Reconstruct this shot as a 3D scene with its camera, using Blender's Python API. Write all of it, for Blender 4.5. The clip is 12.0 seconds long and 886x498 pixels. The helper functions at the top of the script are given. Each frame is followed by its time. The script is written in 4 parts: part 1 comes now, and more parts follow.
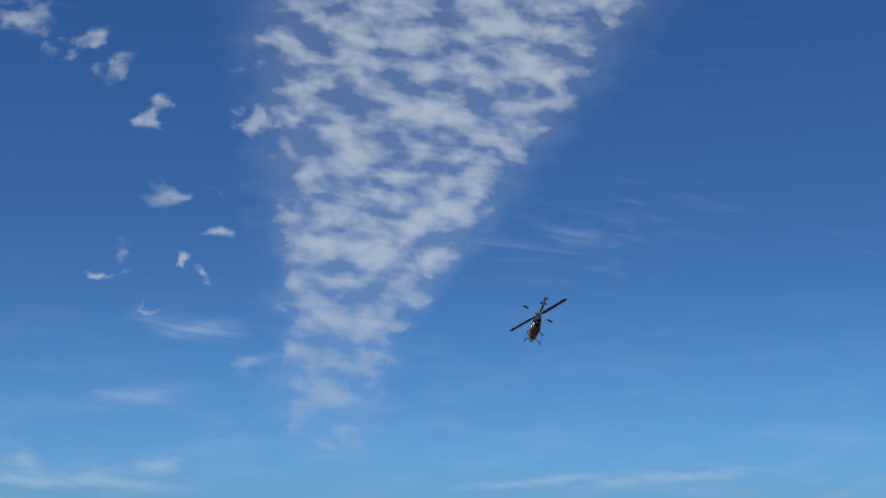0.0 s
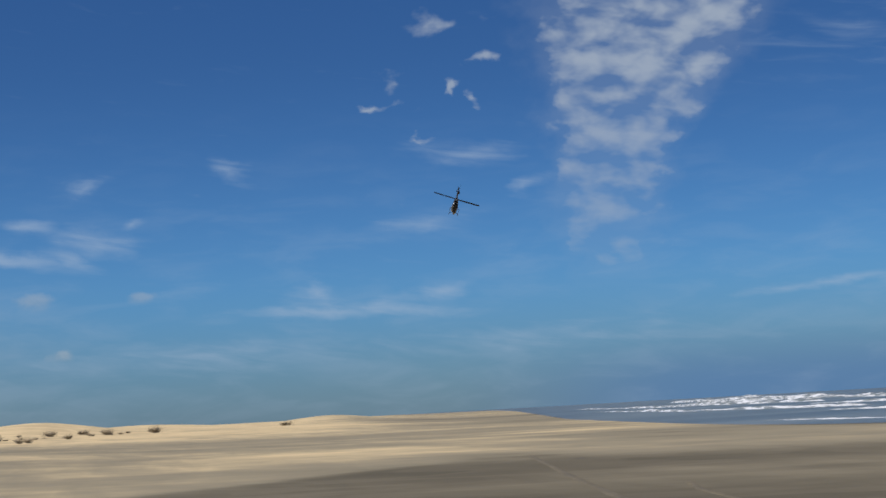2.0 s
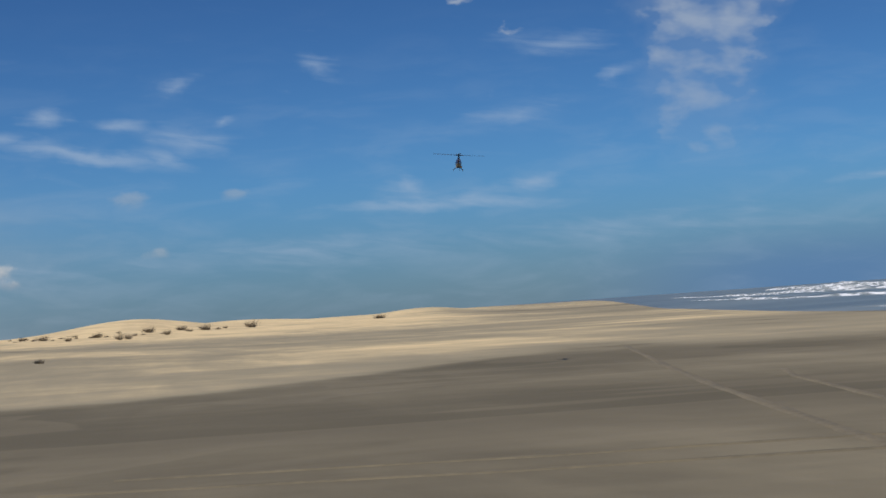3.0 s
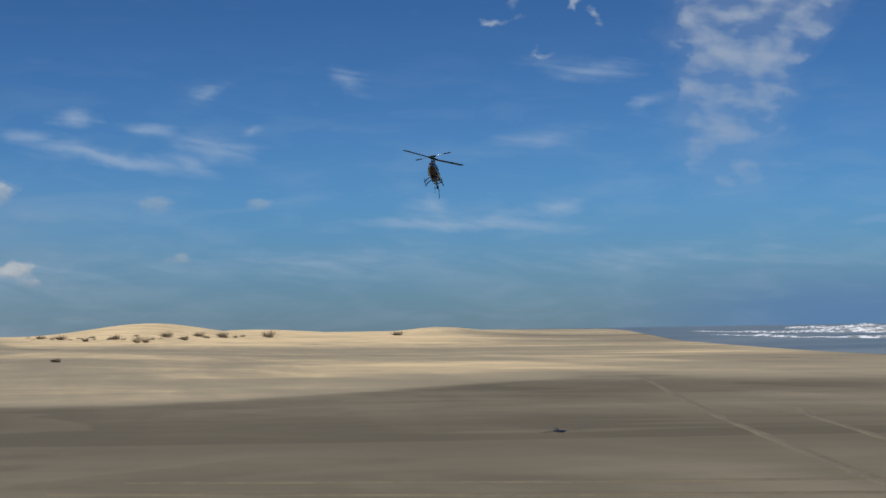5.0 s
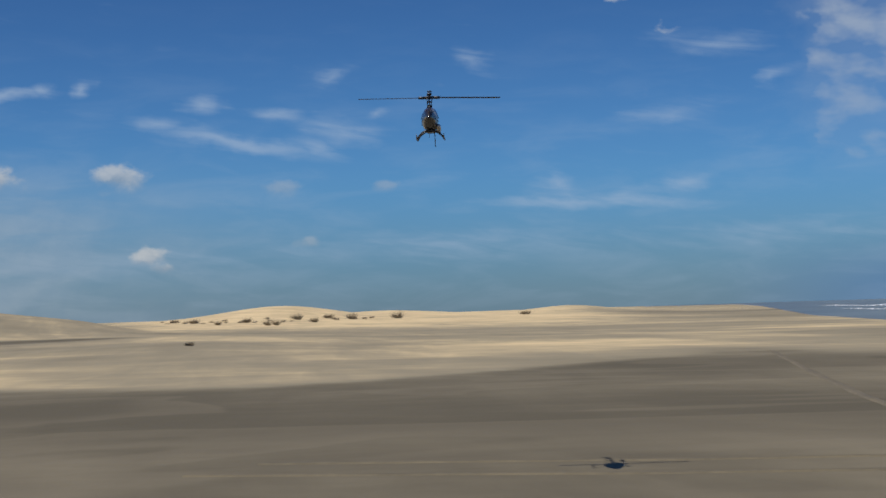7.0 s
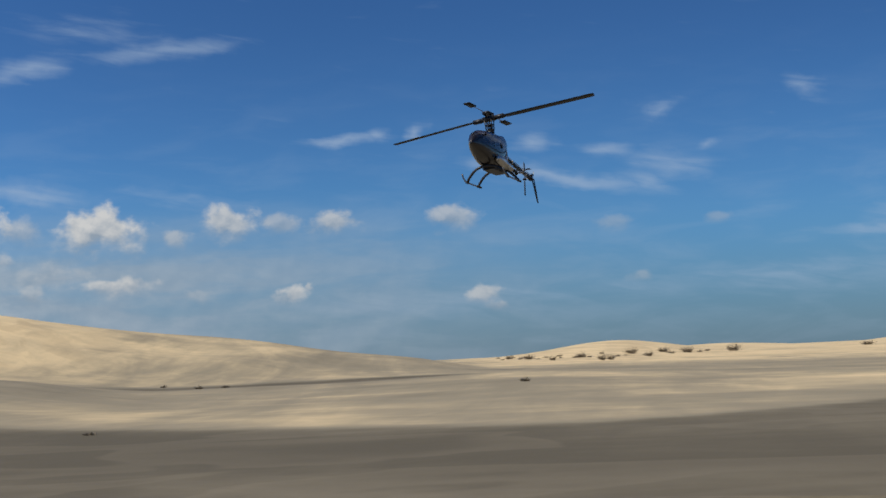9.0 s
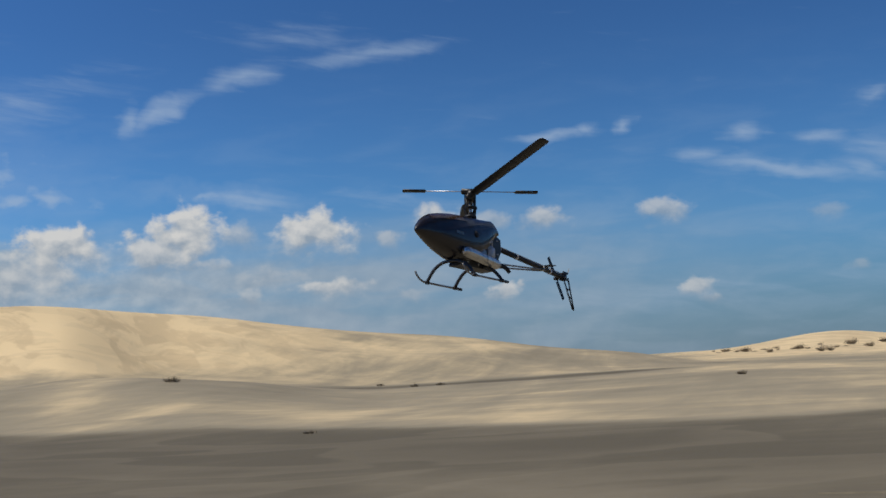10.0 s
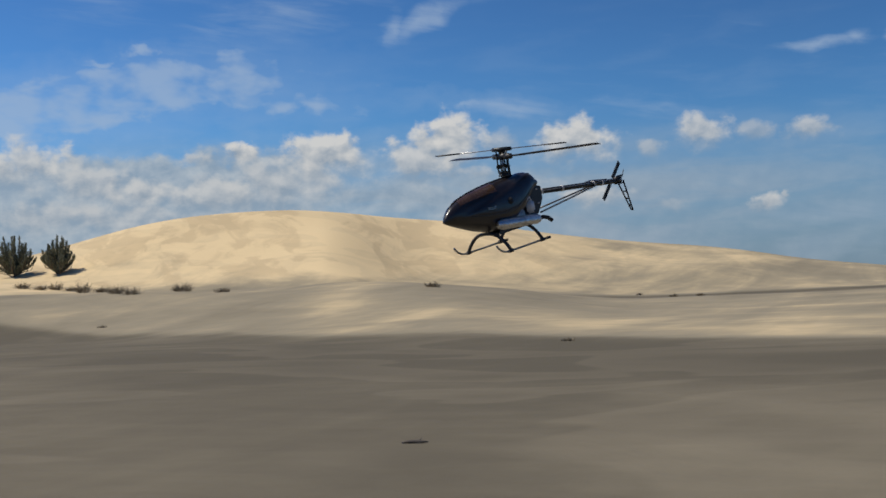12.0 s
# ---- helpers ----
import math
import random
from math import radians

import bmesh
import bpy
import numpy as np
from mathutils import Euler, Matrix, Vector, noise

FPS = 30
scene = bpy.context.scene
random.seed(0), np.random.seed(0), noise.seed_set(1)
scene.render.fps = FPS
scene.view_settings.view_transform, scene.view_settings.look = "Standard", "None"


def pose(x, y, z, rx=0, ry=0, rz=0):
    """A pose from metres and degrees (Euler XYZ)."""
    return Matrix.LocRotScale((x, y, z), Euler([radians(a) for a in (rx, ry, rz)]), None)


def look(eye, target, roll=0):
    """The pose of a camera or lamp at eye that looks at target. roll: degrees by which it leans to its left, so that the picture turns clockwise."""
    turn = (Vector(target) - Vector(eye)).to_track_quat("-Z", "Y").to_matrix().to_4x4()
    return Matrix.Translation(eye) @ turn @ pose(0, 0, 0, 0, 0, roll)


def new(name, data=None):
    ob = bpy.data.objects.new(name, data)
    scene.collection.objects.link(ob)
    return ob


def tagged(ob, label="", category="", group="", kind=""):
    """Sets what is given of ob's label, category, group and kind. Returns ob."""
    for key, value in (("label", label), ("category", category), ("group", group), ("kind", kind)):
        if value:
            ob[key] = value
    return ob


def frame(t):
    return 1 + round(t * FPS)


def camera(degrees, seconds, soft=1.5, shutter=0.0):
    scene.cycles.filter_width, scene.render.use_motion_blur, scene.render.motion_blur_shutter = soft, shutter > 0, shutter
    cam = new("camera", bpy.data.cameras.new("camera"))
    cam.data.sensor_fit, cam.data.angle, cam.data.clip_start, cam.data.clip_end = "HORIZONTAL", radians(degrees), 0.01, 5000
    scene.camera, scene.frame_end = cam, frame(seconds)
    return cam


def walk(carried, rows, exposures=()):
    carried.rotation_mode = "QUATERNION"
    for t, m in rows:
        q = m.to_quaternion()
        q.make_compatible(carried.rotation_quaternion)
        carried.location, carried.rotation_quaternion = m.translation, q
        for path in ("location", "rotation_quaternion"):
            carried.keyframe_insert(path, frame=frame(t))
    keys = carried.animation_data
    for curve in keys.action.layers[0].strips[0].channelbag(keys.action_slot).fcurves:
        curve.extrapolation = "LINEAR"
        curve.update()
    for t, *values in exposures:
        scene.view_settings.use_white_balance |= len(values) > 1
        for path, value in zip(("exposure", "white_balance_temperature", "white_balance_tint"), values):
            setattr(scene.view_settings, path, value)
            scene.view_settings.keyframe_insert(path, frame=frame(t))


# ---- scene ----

cam = camera(30.0, 12.0, soft=1.6)
walk(cam, [
    (0.0, pose(0, 0, 1.6, 101.66, 0.26, 6.62)),
    (0.5, pose(0, 0, 1.6, 97.80, 1.50, 8.60)),
    (1.0, pose(0, 0, 1.6, 95.10, 2.35, 10.62)),
    (1.5, pose(0, 0, 1.6, 95.71, 3.33, 13.09)),
    (2.0, pose(0, 0, 1.6, 95.62, 3.19, 16.60)),
    (2.5, pose(0, 0, 1.6, 93.92, 2.51, 18.48)),
    (3.0, pose(0, 0, 1.6, 92.08, 4.00, 19.82)),
    (3.5, pose(0, 0, 1.6, 92.26, 3.91, 19.92)),
    (3.7, pose(0, 0, 1.6, 92.44, 1.98, 19.94)),
    (5.3, pose(0, 0, 1.6, 92.80, 0.92, 20.44)),
    (5.5, pose(0, 0, 1.6, 92.39, 1.45, 20.18)),
    (6.0, pose(0, 0, 1.6, 91.89, 1.82, 18.64)),
    (6.5, pose(0, 0, 1.6, 92.16, 1.95, 22.56)),
    (7.0, pose(0, 0, 1.6, 92.18, 1.81, 24.87)),
    (7.5, pose(0, 0, 1.6, 92.74, 1.38, 28.24)),
    (7.7, pose(0, 0, 1.6, 93.55, -0.66, 30.53)),
    (9.3, pose(0, 0, 1.6, 93.99, 2.81, 37.96)),
    (9.5, pose(0, 0, 1.6, 94.15, 2.09, 39.52)),
    (10.0, pose(0, 0, 1.6, 94.08, 3.63, 43.80)),
    (10.5, pose(0, 0, 1.6, 92.89, 4.54, 47.50)),
    (11.0, pose(0, 0, 1.6, 92.67, 3.33, 50.04)),
    (11.5, pose(0, 0, 1.6, 92.24, 3.30, 52.08)),
    (12.0, pose(0, 0, 1.6, 91.37, 2.45, 52.75)),
], exposures=[(0.0, 0.26), (0.5, 0.07), (1.2, -0.03), (2.2, 0.0), (12.0, 0.0)])

# ---- light: high sun over the left shoulder, blue sky with high and low clouds ----
SUN_AZ, SUN_EL = 150.0, 58.0        # degrees, azimuth counted leftwards from +y
EYE = 1.6


def heading(az, el=0.0):
    a, e = radians(az), radians(el)
    return Vector((-math.sin(a) * math.cos(e), math.cos(a) * math.cos(e), math.sin(e)))


sun_data = bpy.data.lights.new("sun", "SUN")
sun_data.energy, sun_data.angle, sun_data.color = 3.6, radians(0.53), (1.0, 0.93, 0.82)
sun = new("sun", sun_data)
sun.matrix_world = look(heading(SUN_AZ, SUN_EL) * 200, (0, 0, 0))

world = bpy.data.worlds.new("sky")
scene.world = world
world.use_nodes = True
WT = world.node_tree
WT.nodes.clear()


class Net:
    """Short hand for wiring nodes in one tree."""

    def __init__(self, tree):
        self.tree = tree

    def node(self, kind, **settings):
        n = self.tree.nodes.new(kind)
        for key, value in settings.items():
            if key == "operation":
                n.operation = value
            elif key == "data_type":
                n.data_type = value
            elif key == "blend_type":
                n.blend_type = value
            elif key == "interpolation_type":
                n.interpolation_type = value
            elif key == "vector_type":
                n.vector_type = value
            elif key == "noise_dimensions":
                n.noise_dimensions = value
        return n

    def put(self, socket, value):
        if isinstance(value, bpy.types.NodeSocket):
            self.tree.links.new(value, socket)
        elif value is not None:
            socket.default_value = value

    def math(self, op, a, b=None, c=None, clamp=False):
        n = self.node("ShaderNodeMath", operation=op)
        n.use_clamp = clamp
        for socket, value in zip(n.inputs, (a, b, c)):
            self.put(socket, value)
        return n.outputs[0]

    def ramp(self, value, lo, hi, to_lo=0.0, to_hi=1.0, smooth=True):
        n = self.node("ShaderNodeMapRange", interpolation_type="SMOOTHSTEP" if smooth else "LINEAR")
        for k, v in zip((0, 1, 2, 3, 4), (value, lo, hi, to_lo, to_hi)):
            self.put(n.inputs[k], v)
        return n.outputs[0]

    def noise(self, vector, scale, detail=4.0, rough=0.55, warp=0.0):
        n = self.node("ShaderNodeTexNoise")
        self.put(n.inputs["Vector"], vector)
        n.inputs["Scale"].default_value, n.inputs["Detail"].default_value = scale, detail
        n.inputs["Roughness"].default_value, n.inputs["Distortion"].default_value = rough, warp
        return n.outputs["Fac"]

    def mix(self, fac, a, b, mode="MIX"):
        n = self.node("ShaderNodeMix", data_type="RGBA", blend_type=mode)
        self.put(n.inputs[0], fac)
        for socket, v in ((n.inputs[6], a), (n.inputs[7], b)):
            self.put(socket, v if isinstance(v, bpy.types.NodeSocket) else (*v, 1.0))
        return n.outputs[2]

    def mapped(self, vector, loc=(0, 0, 0), rot=0.0, scale=(1, 1, 1), kind="TEXTURE"):
        n = self.node("ShaderNodeMapping", vector_type=kind)
        self.put(n.inputs[0], vector)
        n.inputs[1].default_value, n.inputs[2].default_value, n.inputs[3].default_value = loc, (0, 0, radians(rot)), scale
        return n.outputs[0]


def build_sky():
    w = Net(WT)
    sky = w.node("ShaderNodeTexSky")
    sky.sky_type, sky.sun_disc = "NISHITA", False
    sky.sun_elevation, sky.sun_rotation = radians(SUN_EL), radians(-SUN_AZ)
    sky.air_density, sky.dust_density, sky.ozone_density = 1.0, 0.2, 3.0
    way = w.node("ShaderNodeTexCoord").outputs["Generated"]
    part_xyz = w.node("ShaderNodeSeparateXYZ")
    w.put(part_xyz.inputs[0], way)
    x, y, z = part_xyz.outputs
    az = w.math("MULTIPLY", w.math("ARCTAN2", w.math("MULTIPLY", x, -1.0), y), 57.29578)
    el = w.math("MULTIPLY", w.math("ARCSINE", z), 57.29578)
    both = w.node("ShaderNodeCombineXYZ")
    w.put(both.inputs[0], az)
    w.put(both.inputs[1], el)
    plane = both.outputs[0]                 # degrees leftwards and upwards
    # clear sky: deeper and bluer upwards, a pale band of sea haze low down
    low = w.mix(w.ramp(el, 0.0, 5.0), SKY_HAZE, SKY_LOW)
    tint = w.mix(w.ramp(el, 3.0, 13.0), low, SKY_HIGH)
    clear = w.mix(1.0, sky.outputs[0], tint, "MULTIPLY")
    nearer_sun = w.node("ShaderNodeVectorMath", operation="SCALE")
    w.put(nearer_sun.inputs[0], clear)
    w.put(nearer_sun.inputs[3], w.ramp(az, 38.0, 80.0, 1.0, 1.6))
    clear = nearer_sun.outputs[0]
    clear = w.mix(w.math("MULTIPLY", w.ramp(az, 17.0, 7.0), w.ramp(el, 2.6, 0.4, 0.0, 0.75)), clear, SEA_HAZE)
    # noise fields in degrees of sky
    shift = w.node("ShaderNodeTexNoise")
    w.put(shift.inputs["Vector"], w.mapped(plane, scale=(1.1, 0.8, 1.0)))
    shift.inputs["Detail"].default_value, shift.inputs["Scale"].default_value = 4.0, 1.0
    push = w.node("ShaderNodeVectorMath", operation="MULTIPLY_ADD")
    w.put(push.inputs[0], shift.outputs["Color"])
    push.inputs[1].default_value, push.inputs[2].default_value = (2.6, 1.5, 0.0), (-1.3, -0.75, 0.0)
    added = w.node("ShaderNodeVectorMath", operation="ADD")
    w.put(added.inputs[0], plane)
    w.put(added.inputs[1], push.outputs[0])
    ragged = added.outputs[0]               # the same plane with frayed outlines

    def strong(field, gain):
        return w.math("MULTIPLY_ADD", field, gain, 0.5 - 0.5 * gain)

    lumps = strong(w.noise(w.mapped(plane, rot=6.0, scale=(1.55, 0.84, 1.0)), 1.0, 3.2, 0.48, 0.15), 2.4)
    gaps = strong(w.noise(w.mapped(plane, loc=(4.0, 1.0, 0), scale=(4.2, 2.4, 1.0)), 1.0, 2.0, 0.5, 0.3), 1.8)
    streak = strong(w.noise(w.mapped(plane, rot=8.0, scale=(2.6, 0.42, 1.0)), 1.0, 4.0, 0.55, 0.5), 1.6)
    wide = w.noise(w.mapped(plane, loc=(9, 2, 0), scale=(3.5, 0.9, 1.0)), 1.0, 5.0, 0.55, 0.4)

    def billow(loc):
        return strong(w.noise(w.mapped(plane, loc=loc, scale=(0.92, 0.72, 1.0)), 1.0, 5.0, 0.52, 0.12), 1.9)

    puff = billow((3.1, 7.7, 0))
    relief = w.math("SUBTRACT", puff, billow((2.93, 7.42, 0)))      # thinner towards the sun: lit

    soft_push = w.node("ShaderNodeVectorMath", operation="MULTIPLY_ADD")
    w.put(soft_push.inputs[0], push.outputs[0])
    soft_push.inputs[1].default_value = (0.5, 0.30, 0.0)
    w.put(soft_push.inputs[2], plane)
    feathery = soft_push.outputs[0]         # only slightly frayed

    def patch(az0, el0, half_w, half_h, turn=0.0, gain=1.0, hard=0.0, grow=1.3, on=None):
        """1 in the middle of a frayed ellipse on the sky, 0 on its rim."""
        n = w.node("ShaderNodeVectorMath", operation="LENGTH")
        w.put(n.inputs[0], w.mapped(on or ragged, (az0, el0, 0), turn, (half_w * grow, half_h * grow, 1.0)))
        return w.ramp(n.outputs["Value"], 1.0, hard, 0.0, gain, False)

    def after(vector, value):
        """The same place, worked out once the value is known: it keeps the shader's stack small."""
        n = w.node("ShaderNodeVectorMath", operation="MULTIPLY_ADD")
        w.put(n.inputs[0], value)
        n.inputs[1].default_value = (1e-9, 1e-9, 1e-9)
        w.put(n.inputs[2], vector)
        return n.outputs[0]

    def gather(items, on):
        total = patch(*items[0], on=on)
        for item in items[1:]:
            total = w.math("MAXIMUM", total, patch(*item, on=after(on, total)))
        return total

    def cover(field, mask, start, end, need=1.2):
        """The part of a noise field that stands out where the mask allows it."""
        return w.ramp(w.math("ADD", field, w.math("MULTIPLY_ADD", mask, need, -need)), start, end)

    # the fleecy bank: a wedge that narrows downwards, lumps over a thin veil
    frayed = w.node("ShaderNodeSeparateXYZ")
    w.put(frayed.inputs[0], ragged)
    axis = w.ramp(el, 8.0, 21.0, 10.4, 5.9, False)
    half = w.math("ADD", w.ramp(el, 8.6, 21.0, 2.35, 8.7, False), w.ramp(el, 7.0, 4.0, 0.0, -0.9))
    aside = w.math("DIVIDE", w.math("ABSOLUTE", w.math("SUBTRACT", frayed.outputs[0], axis)), half)
    wedge = w.math("MULTIPLY", w.ramp(aside, 1.12, 0.62), w.ramp(el, 3.3, 5.4))
    wedge = w.math("MULTIPLY", wedge, w.ramp(el, 5.0, 12.0, 0.88, 1.0))
    wedge = w.math("MULTIPLY", wedge, w.ramp(gaps, -0.25, 0.45, 0.62, 1.0))
    strays = gather([
        (19.3, 18.3, 1.5, 0.62, -25, 1.0, 0.2), (18.3, 17.5, 1.0, 0.5, -35, 0.98, 0.2), (21.4, 19.2, 1.4, 0.8, 0, 0.96, 0.2),
        (16.9, 16.3, 0.9, 0.45, -30, 1.0, 0.2), (13.1, 16.1, 1.0, 0.7, 0, 1.05, 0.3), (15.9, 13.3, 2.0, 0.5, -4, 0.86, 0.1),
        (14.8, 12.1, 0.75, 0.42, 0, 1.0, 0.2), (15.8, 11.15, 0.45, 0.30, 0, 1.02, 0.2), (14.75, 10.65, 0.5, 0.28, 10, 1.0, 0.2),
        (17.7, 11.5, 0.7, 0.5, 0, 0.86, 0.1), (18.5, 10.55, 0.7, 0.25, 0, 1.0, 0.2), (16.8, 9.5, 0.7, 0.25, 0, 0.95, 0.2),
    ], ragged)
    body = w.math("MAXIMUM", w.ramp(w.math("ADD", lumps, w.math("MULTIPLY_ADD", wedge, 1.1, -1.1)), -0.06, 1.0, 0.0, 0.78), w.math("MULTIPLY", wedge, 0.15))
    body = w.math("MULTIPLY", body, w.ramp(el, 4.0, 13.0, 0.46, 1.0))
    bank_a = w.math("MAXIMUM", body, w.math("MULTIPLY", cover(lumps, strays, -0.15, 0.95), 0.66))
    # rows of small fleecy clouds over the dunes
    field = gather([(63.0, 7.2, 7.0, 1.3, -3, 1.08, 0.45), (66.5, 6.4, 5.0, 1.2, 0, 1.08, 0.4), (58.5, 6.7, 4.2, 0.8, 3, 1.0, 0.25),
                    (62.6, 8.4, 1.2, 0.35, 0, 1.0, 0.2), (64.2, 8.25, 1.0, 0.3, 0, 1.0, 0.2), (51.6, 6.4, 3.4, 0.35, 6, 0.95, 0.1)], ragged)
    field_a = w.math("MULTIPLY", w.math("MAXIMUM", cover(lumps, field, 0.0, 0.95), w.math("MULTIPLY", field, 0.24)), 0.62)
    # high thin streaks: azimuth, elevation, half width, half height, lean, strength
    thin = gather([(a0, e0, hw, hh * 1.55, lean, gain, 0.05) for a0, e0, hw, hh, lean, gain in WISPS], feathery)
    thin_a = w.math("MULTIPLY", cover(streak, thin, -0.40, 1.20, 1.05), 0.60, clamp=True)
    haze = w.math("MULTIPLY", w.ramp(wide, 0.42, 0.75), w.ramp(el, 12.0, 3.0, 0.0, 0.15))

    # grey cloud deck low behind the dunes
    deck = w.math("MULTIPLY", w.ramp(az, 52.0, 59.0), w.ramp(w.math("ADD", el, w.math("MULTIPLY", puff, -0.9)), 5.0, 4.1))
    veil = w.math("MULTIPLY", w.math("MULTIPLY", w.ramp(az, 26.0, 50.0), w.ramp(el, 6.2, 3.0)), w.ramp(wide, 0.28, 0.64, 0.50, 0.95))
    veil = w.math("MAXIMUM", veil, w.math("MULTIPLY", deck, 0.93))

    out = w.mix(haze, clear, CLOUD_THIN)
    out = w.mix(thin_a, out, CLOUD_THIN)
    out = w.mix(field_a, out, CLOUD_THIN)
    out = w.mix(bank_a, out, CLOUD_FLEECE)
    mottle = w.math("ADD", w.math("MULTIPLY_ADD", relief, 1.0, 0.32), w.math("MULTIPLY_ADD", lumps, 0.5, -0.25), clamp=True)
    out = w.mix(veil, out, w.mix(w.math("MULTIPLY", mottle, w.ramp(az, 46.0, 58.0, 0.3, 1.0)), CLOUD_GREY, CLOUD_PALE))
    # heaped clouds: firm lit tops, soft greyer undersides
    rough_edge = w.math("MULTIPLY_ADD", puff, 0.62, 0.41)
    bright = w.math("MULTIPLY_ADD", relief, 1.25, 0.52)
    alpha = bank_a
    for az0, el0, hw, hh, dense in CUMULUS:
        local = w.mapped(after(feathery, alpha), (az0, el0, 0), 0.0, (hw * 1.45, hh * 1.45, 1.0))
        far = w.node("ShaderNodeVectorMath", operation="LENGTH")
        w.put(far.inputs[0], local)
        axes = w.node("ShaderNodeSeparateXYZ")
        w.put(axes.inputs[0], local)
        up = axes.outputs[1]
        alpha = w.math("MULTIPLY", w.ramp(w.math("SUBTRACT", rough_edge, far.outputs["Value"]), 0.0, w.ramp(up, 0.45, -0.5, 0.62 - 0.32 * dense, 1.05 - 0.25 * dense)), dense)
        out = w.mix(alpha, out, w.mix(w.math("MULTIPLY", w.math("MULTIPLY_ADD", up, 0.95, bright, clamp=True), 0.25 + 0.75 * dense ** 1.5), CLOUD_BASE, CLOUD_TOP))
    back = w.node("ShaderNodeBackground")
    w.put(back.inputs[0], out)
    back.inputs[1].default_value = SKY_STRENGTH
    w.put(w.node("ShaderNodeOutputWorld").inputs[0], back.outputs[0])


SKY_STRENGTH = 0.10
# tints of the clear sky, and cloud brightness in the sky's own units
SKY_HAZE, SKY_LOW, SKY_HIGH = (0.205, 0.355, 0.615), (0.225, 0.465, 0.785), (0.175, 0.345, 0.595)
SEA_HAZE = (0.9, 2.0, 4.0)
CLOUD_TOP, CLOUD_BASE, CLOUD_GREY = (6.3, 6.25, 6.1), (2.8, 3.4, 4.1), (2.6, 3.4, 4.3)
CLOUD_THIN, CLOUD_FLEECE, CLOUD_PALE = (3.6, 4.6, 6.0), (4.0, 4.6, 5.4), (4.6, 5.1, 5.5)
# azimuth, elevation, half width, half height, lean, strength
WISPS = [
    (31.9, 6.05, 3.5, 0.24, 12, 1.35), (34.6, 6.72, 1.3, 0.26, 4, 1.1), (32.9, 7.30, 1.0, 0.30, 4, 1.25), (30.6, 6.95, 1.4, 0.22, 3, 1.0),
    (28.1, 6.35, 1.7, 0.42, 8, 1.1), (29.0, 5.75, 1.2, 0.30, 10, 0.95), (27.0, 6.9, 0.6, 0.12, -12, 1.0), (23.5, 8.65, 0.9, 0.26, 22, 0.95),
    (20.2, 3.62, 3.4, 0.18, 2, 1.15), (16.4, 4.15, 1.3, 0.26, -8, 1.15), (20.6, 4.25, 0.9, 0.28, 35, 1.05), (18.4, 3.85, 1.9, 0.26, -6, 1.0),
    (15.2, 8.9, 2.6, 0.35, 2, 0.92), (16.9, 6.6, 2.6, 0.30, -10, 0.8), (13.3, 7.65, 0.9, 0.26, -25, 0.85),
    (3.4, 3.65, 3.2, 0.15, -5, 1.2), (-1.5, 3.75, 3.4, 0.18, -3, 1.0), (18.6, 3.7, 3.4, 0.18, 6, 1.0), (20.4, 3.95, 1.2, 0.35, 20, 0.9), (1.5, 12.0, 5.0, 1.2, -10, 0.42),
    (53.0, 9.30, 1.9, 0.30, -26, 1.3), (50.2, 10.40, 1.9, 0.34, -12, 1.25), (45.6, 10.95, 3.4, 0.26, -4, 1.15), (54.1, 8.95, 0.5, 0.5, 10, 1.2), (48.2, 11.6, 3.0, 0.5, 6, 0.7),
    (39.4, 7.75, 1.8, 0.16, -3, 1.4), (38.4, 7.86, 0.7, 0.18, -3, 1.35), (36.95, 7.88, 0.55, 0.18, 0, 1.35), (50.1, 6.1, 2.2, 0.22, 9, 1.1), (45.0, 5.9, 2.6, 0.3, 8, 0.8),
    (58.0, 9.6, 4.5, 0.7, -12, 0.78), (62.5, 10.8, 4.5, 0.8, -12, 0.75), (36.0, 2.0, 8.0, 0.5, 0, 0.75), (24.0, 2.3, 9.0, 0.4, 0, 0.78), (12.0, 2.4, 9.0, 0.35, 0, 0.72), (28.5, 8.2, 0.8, 0.2, -20, 0.85),
]
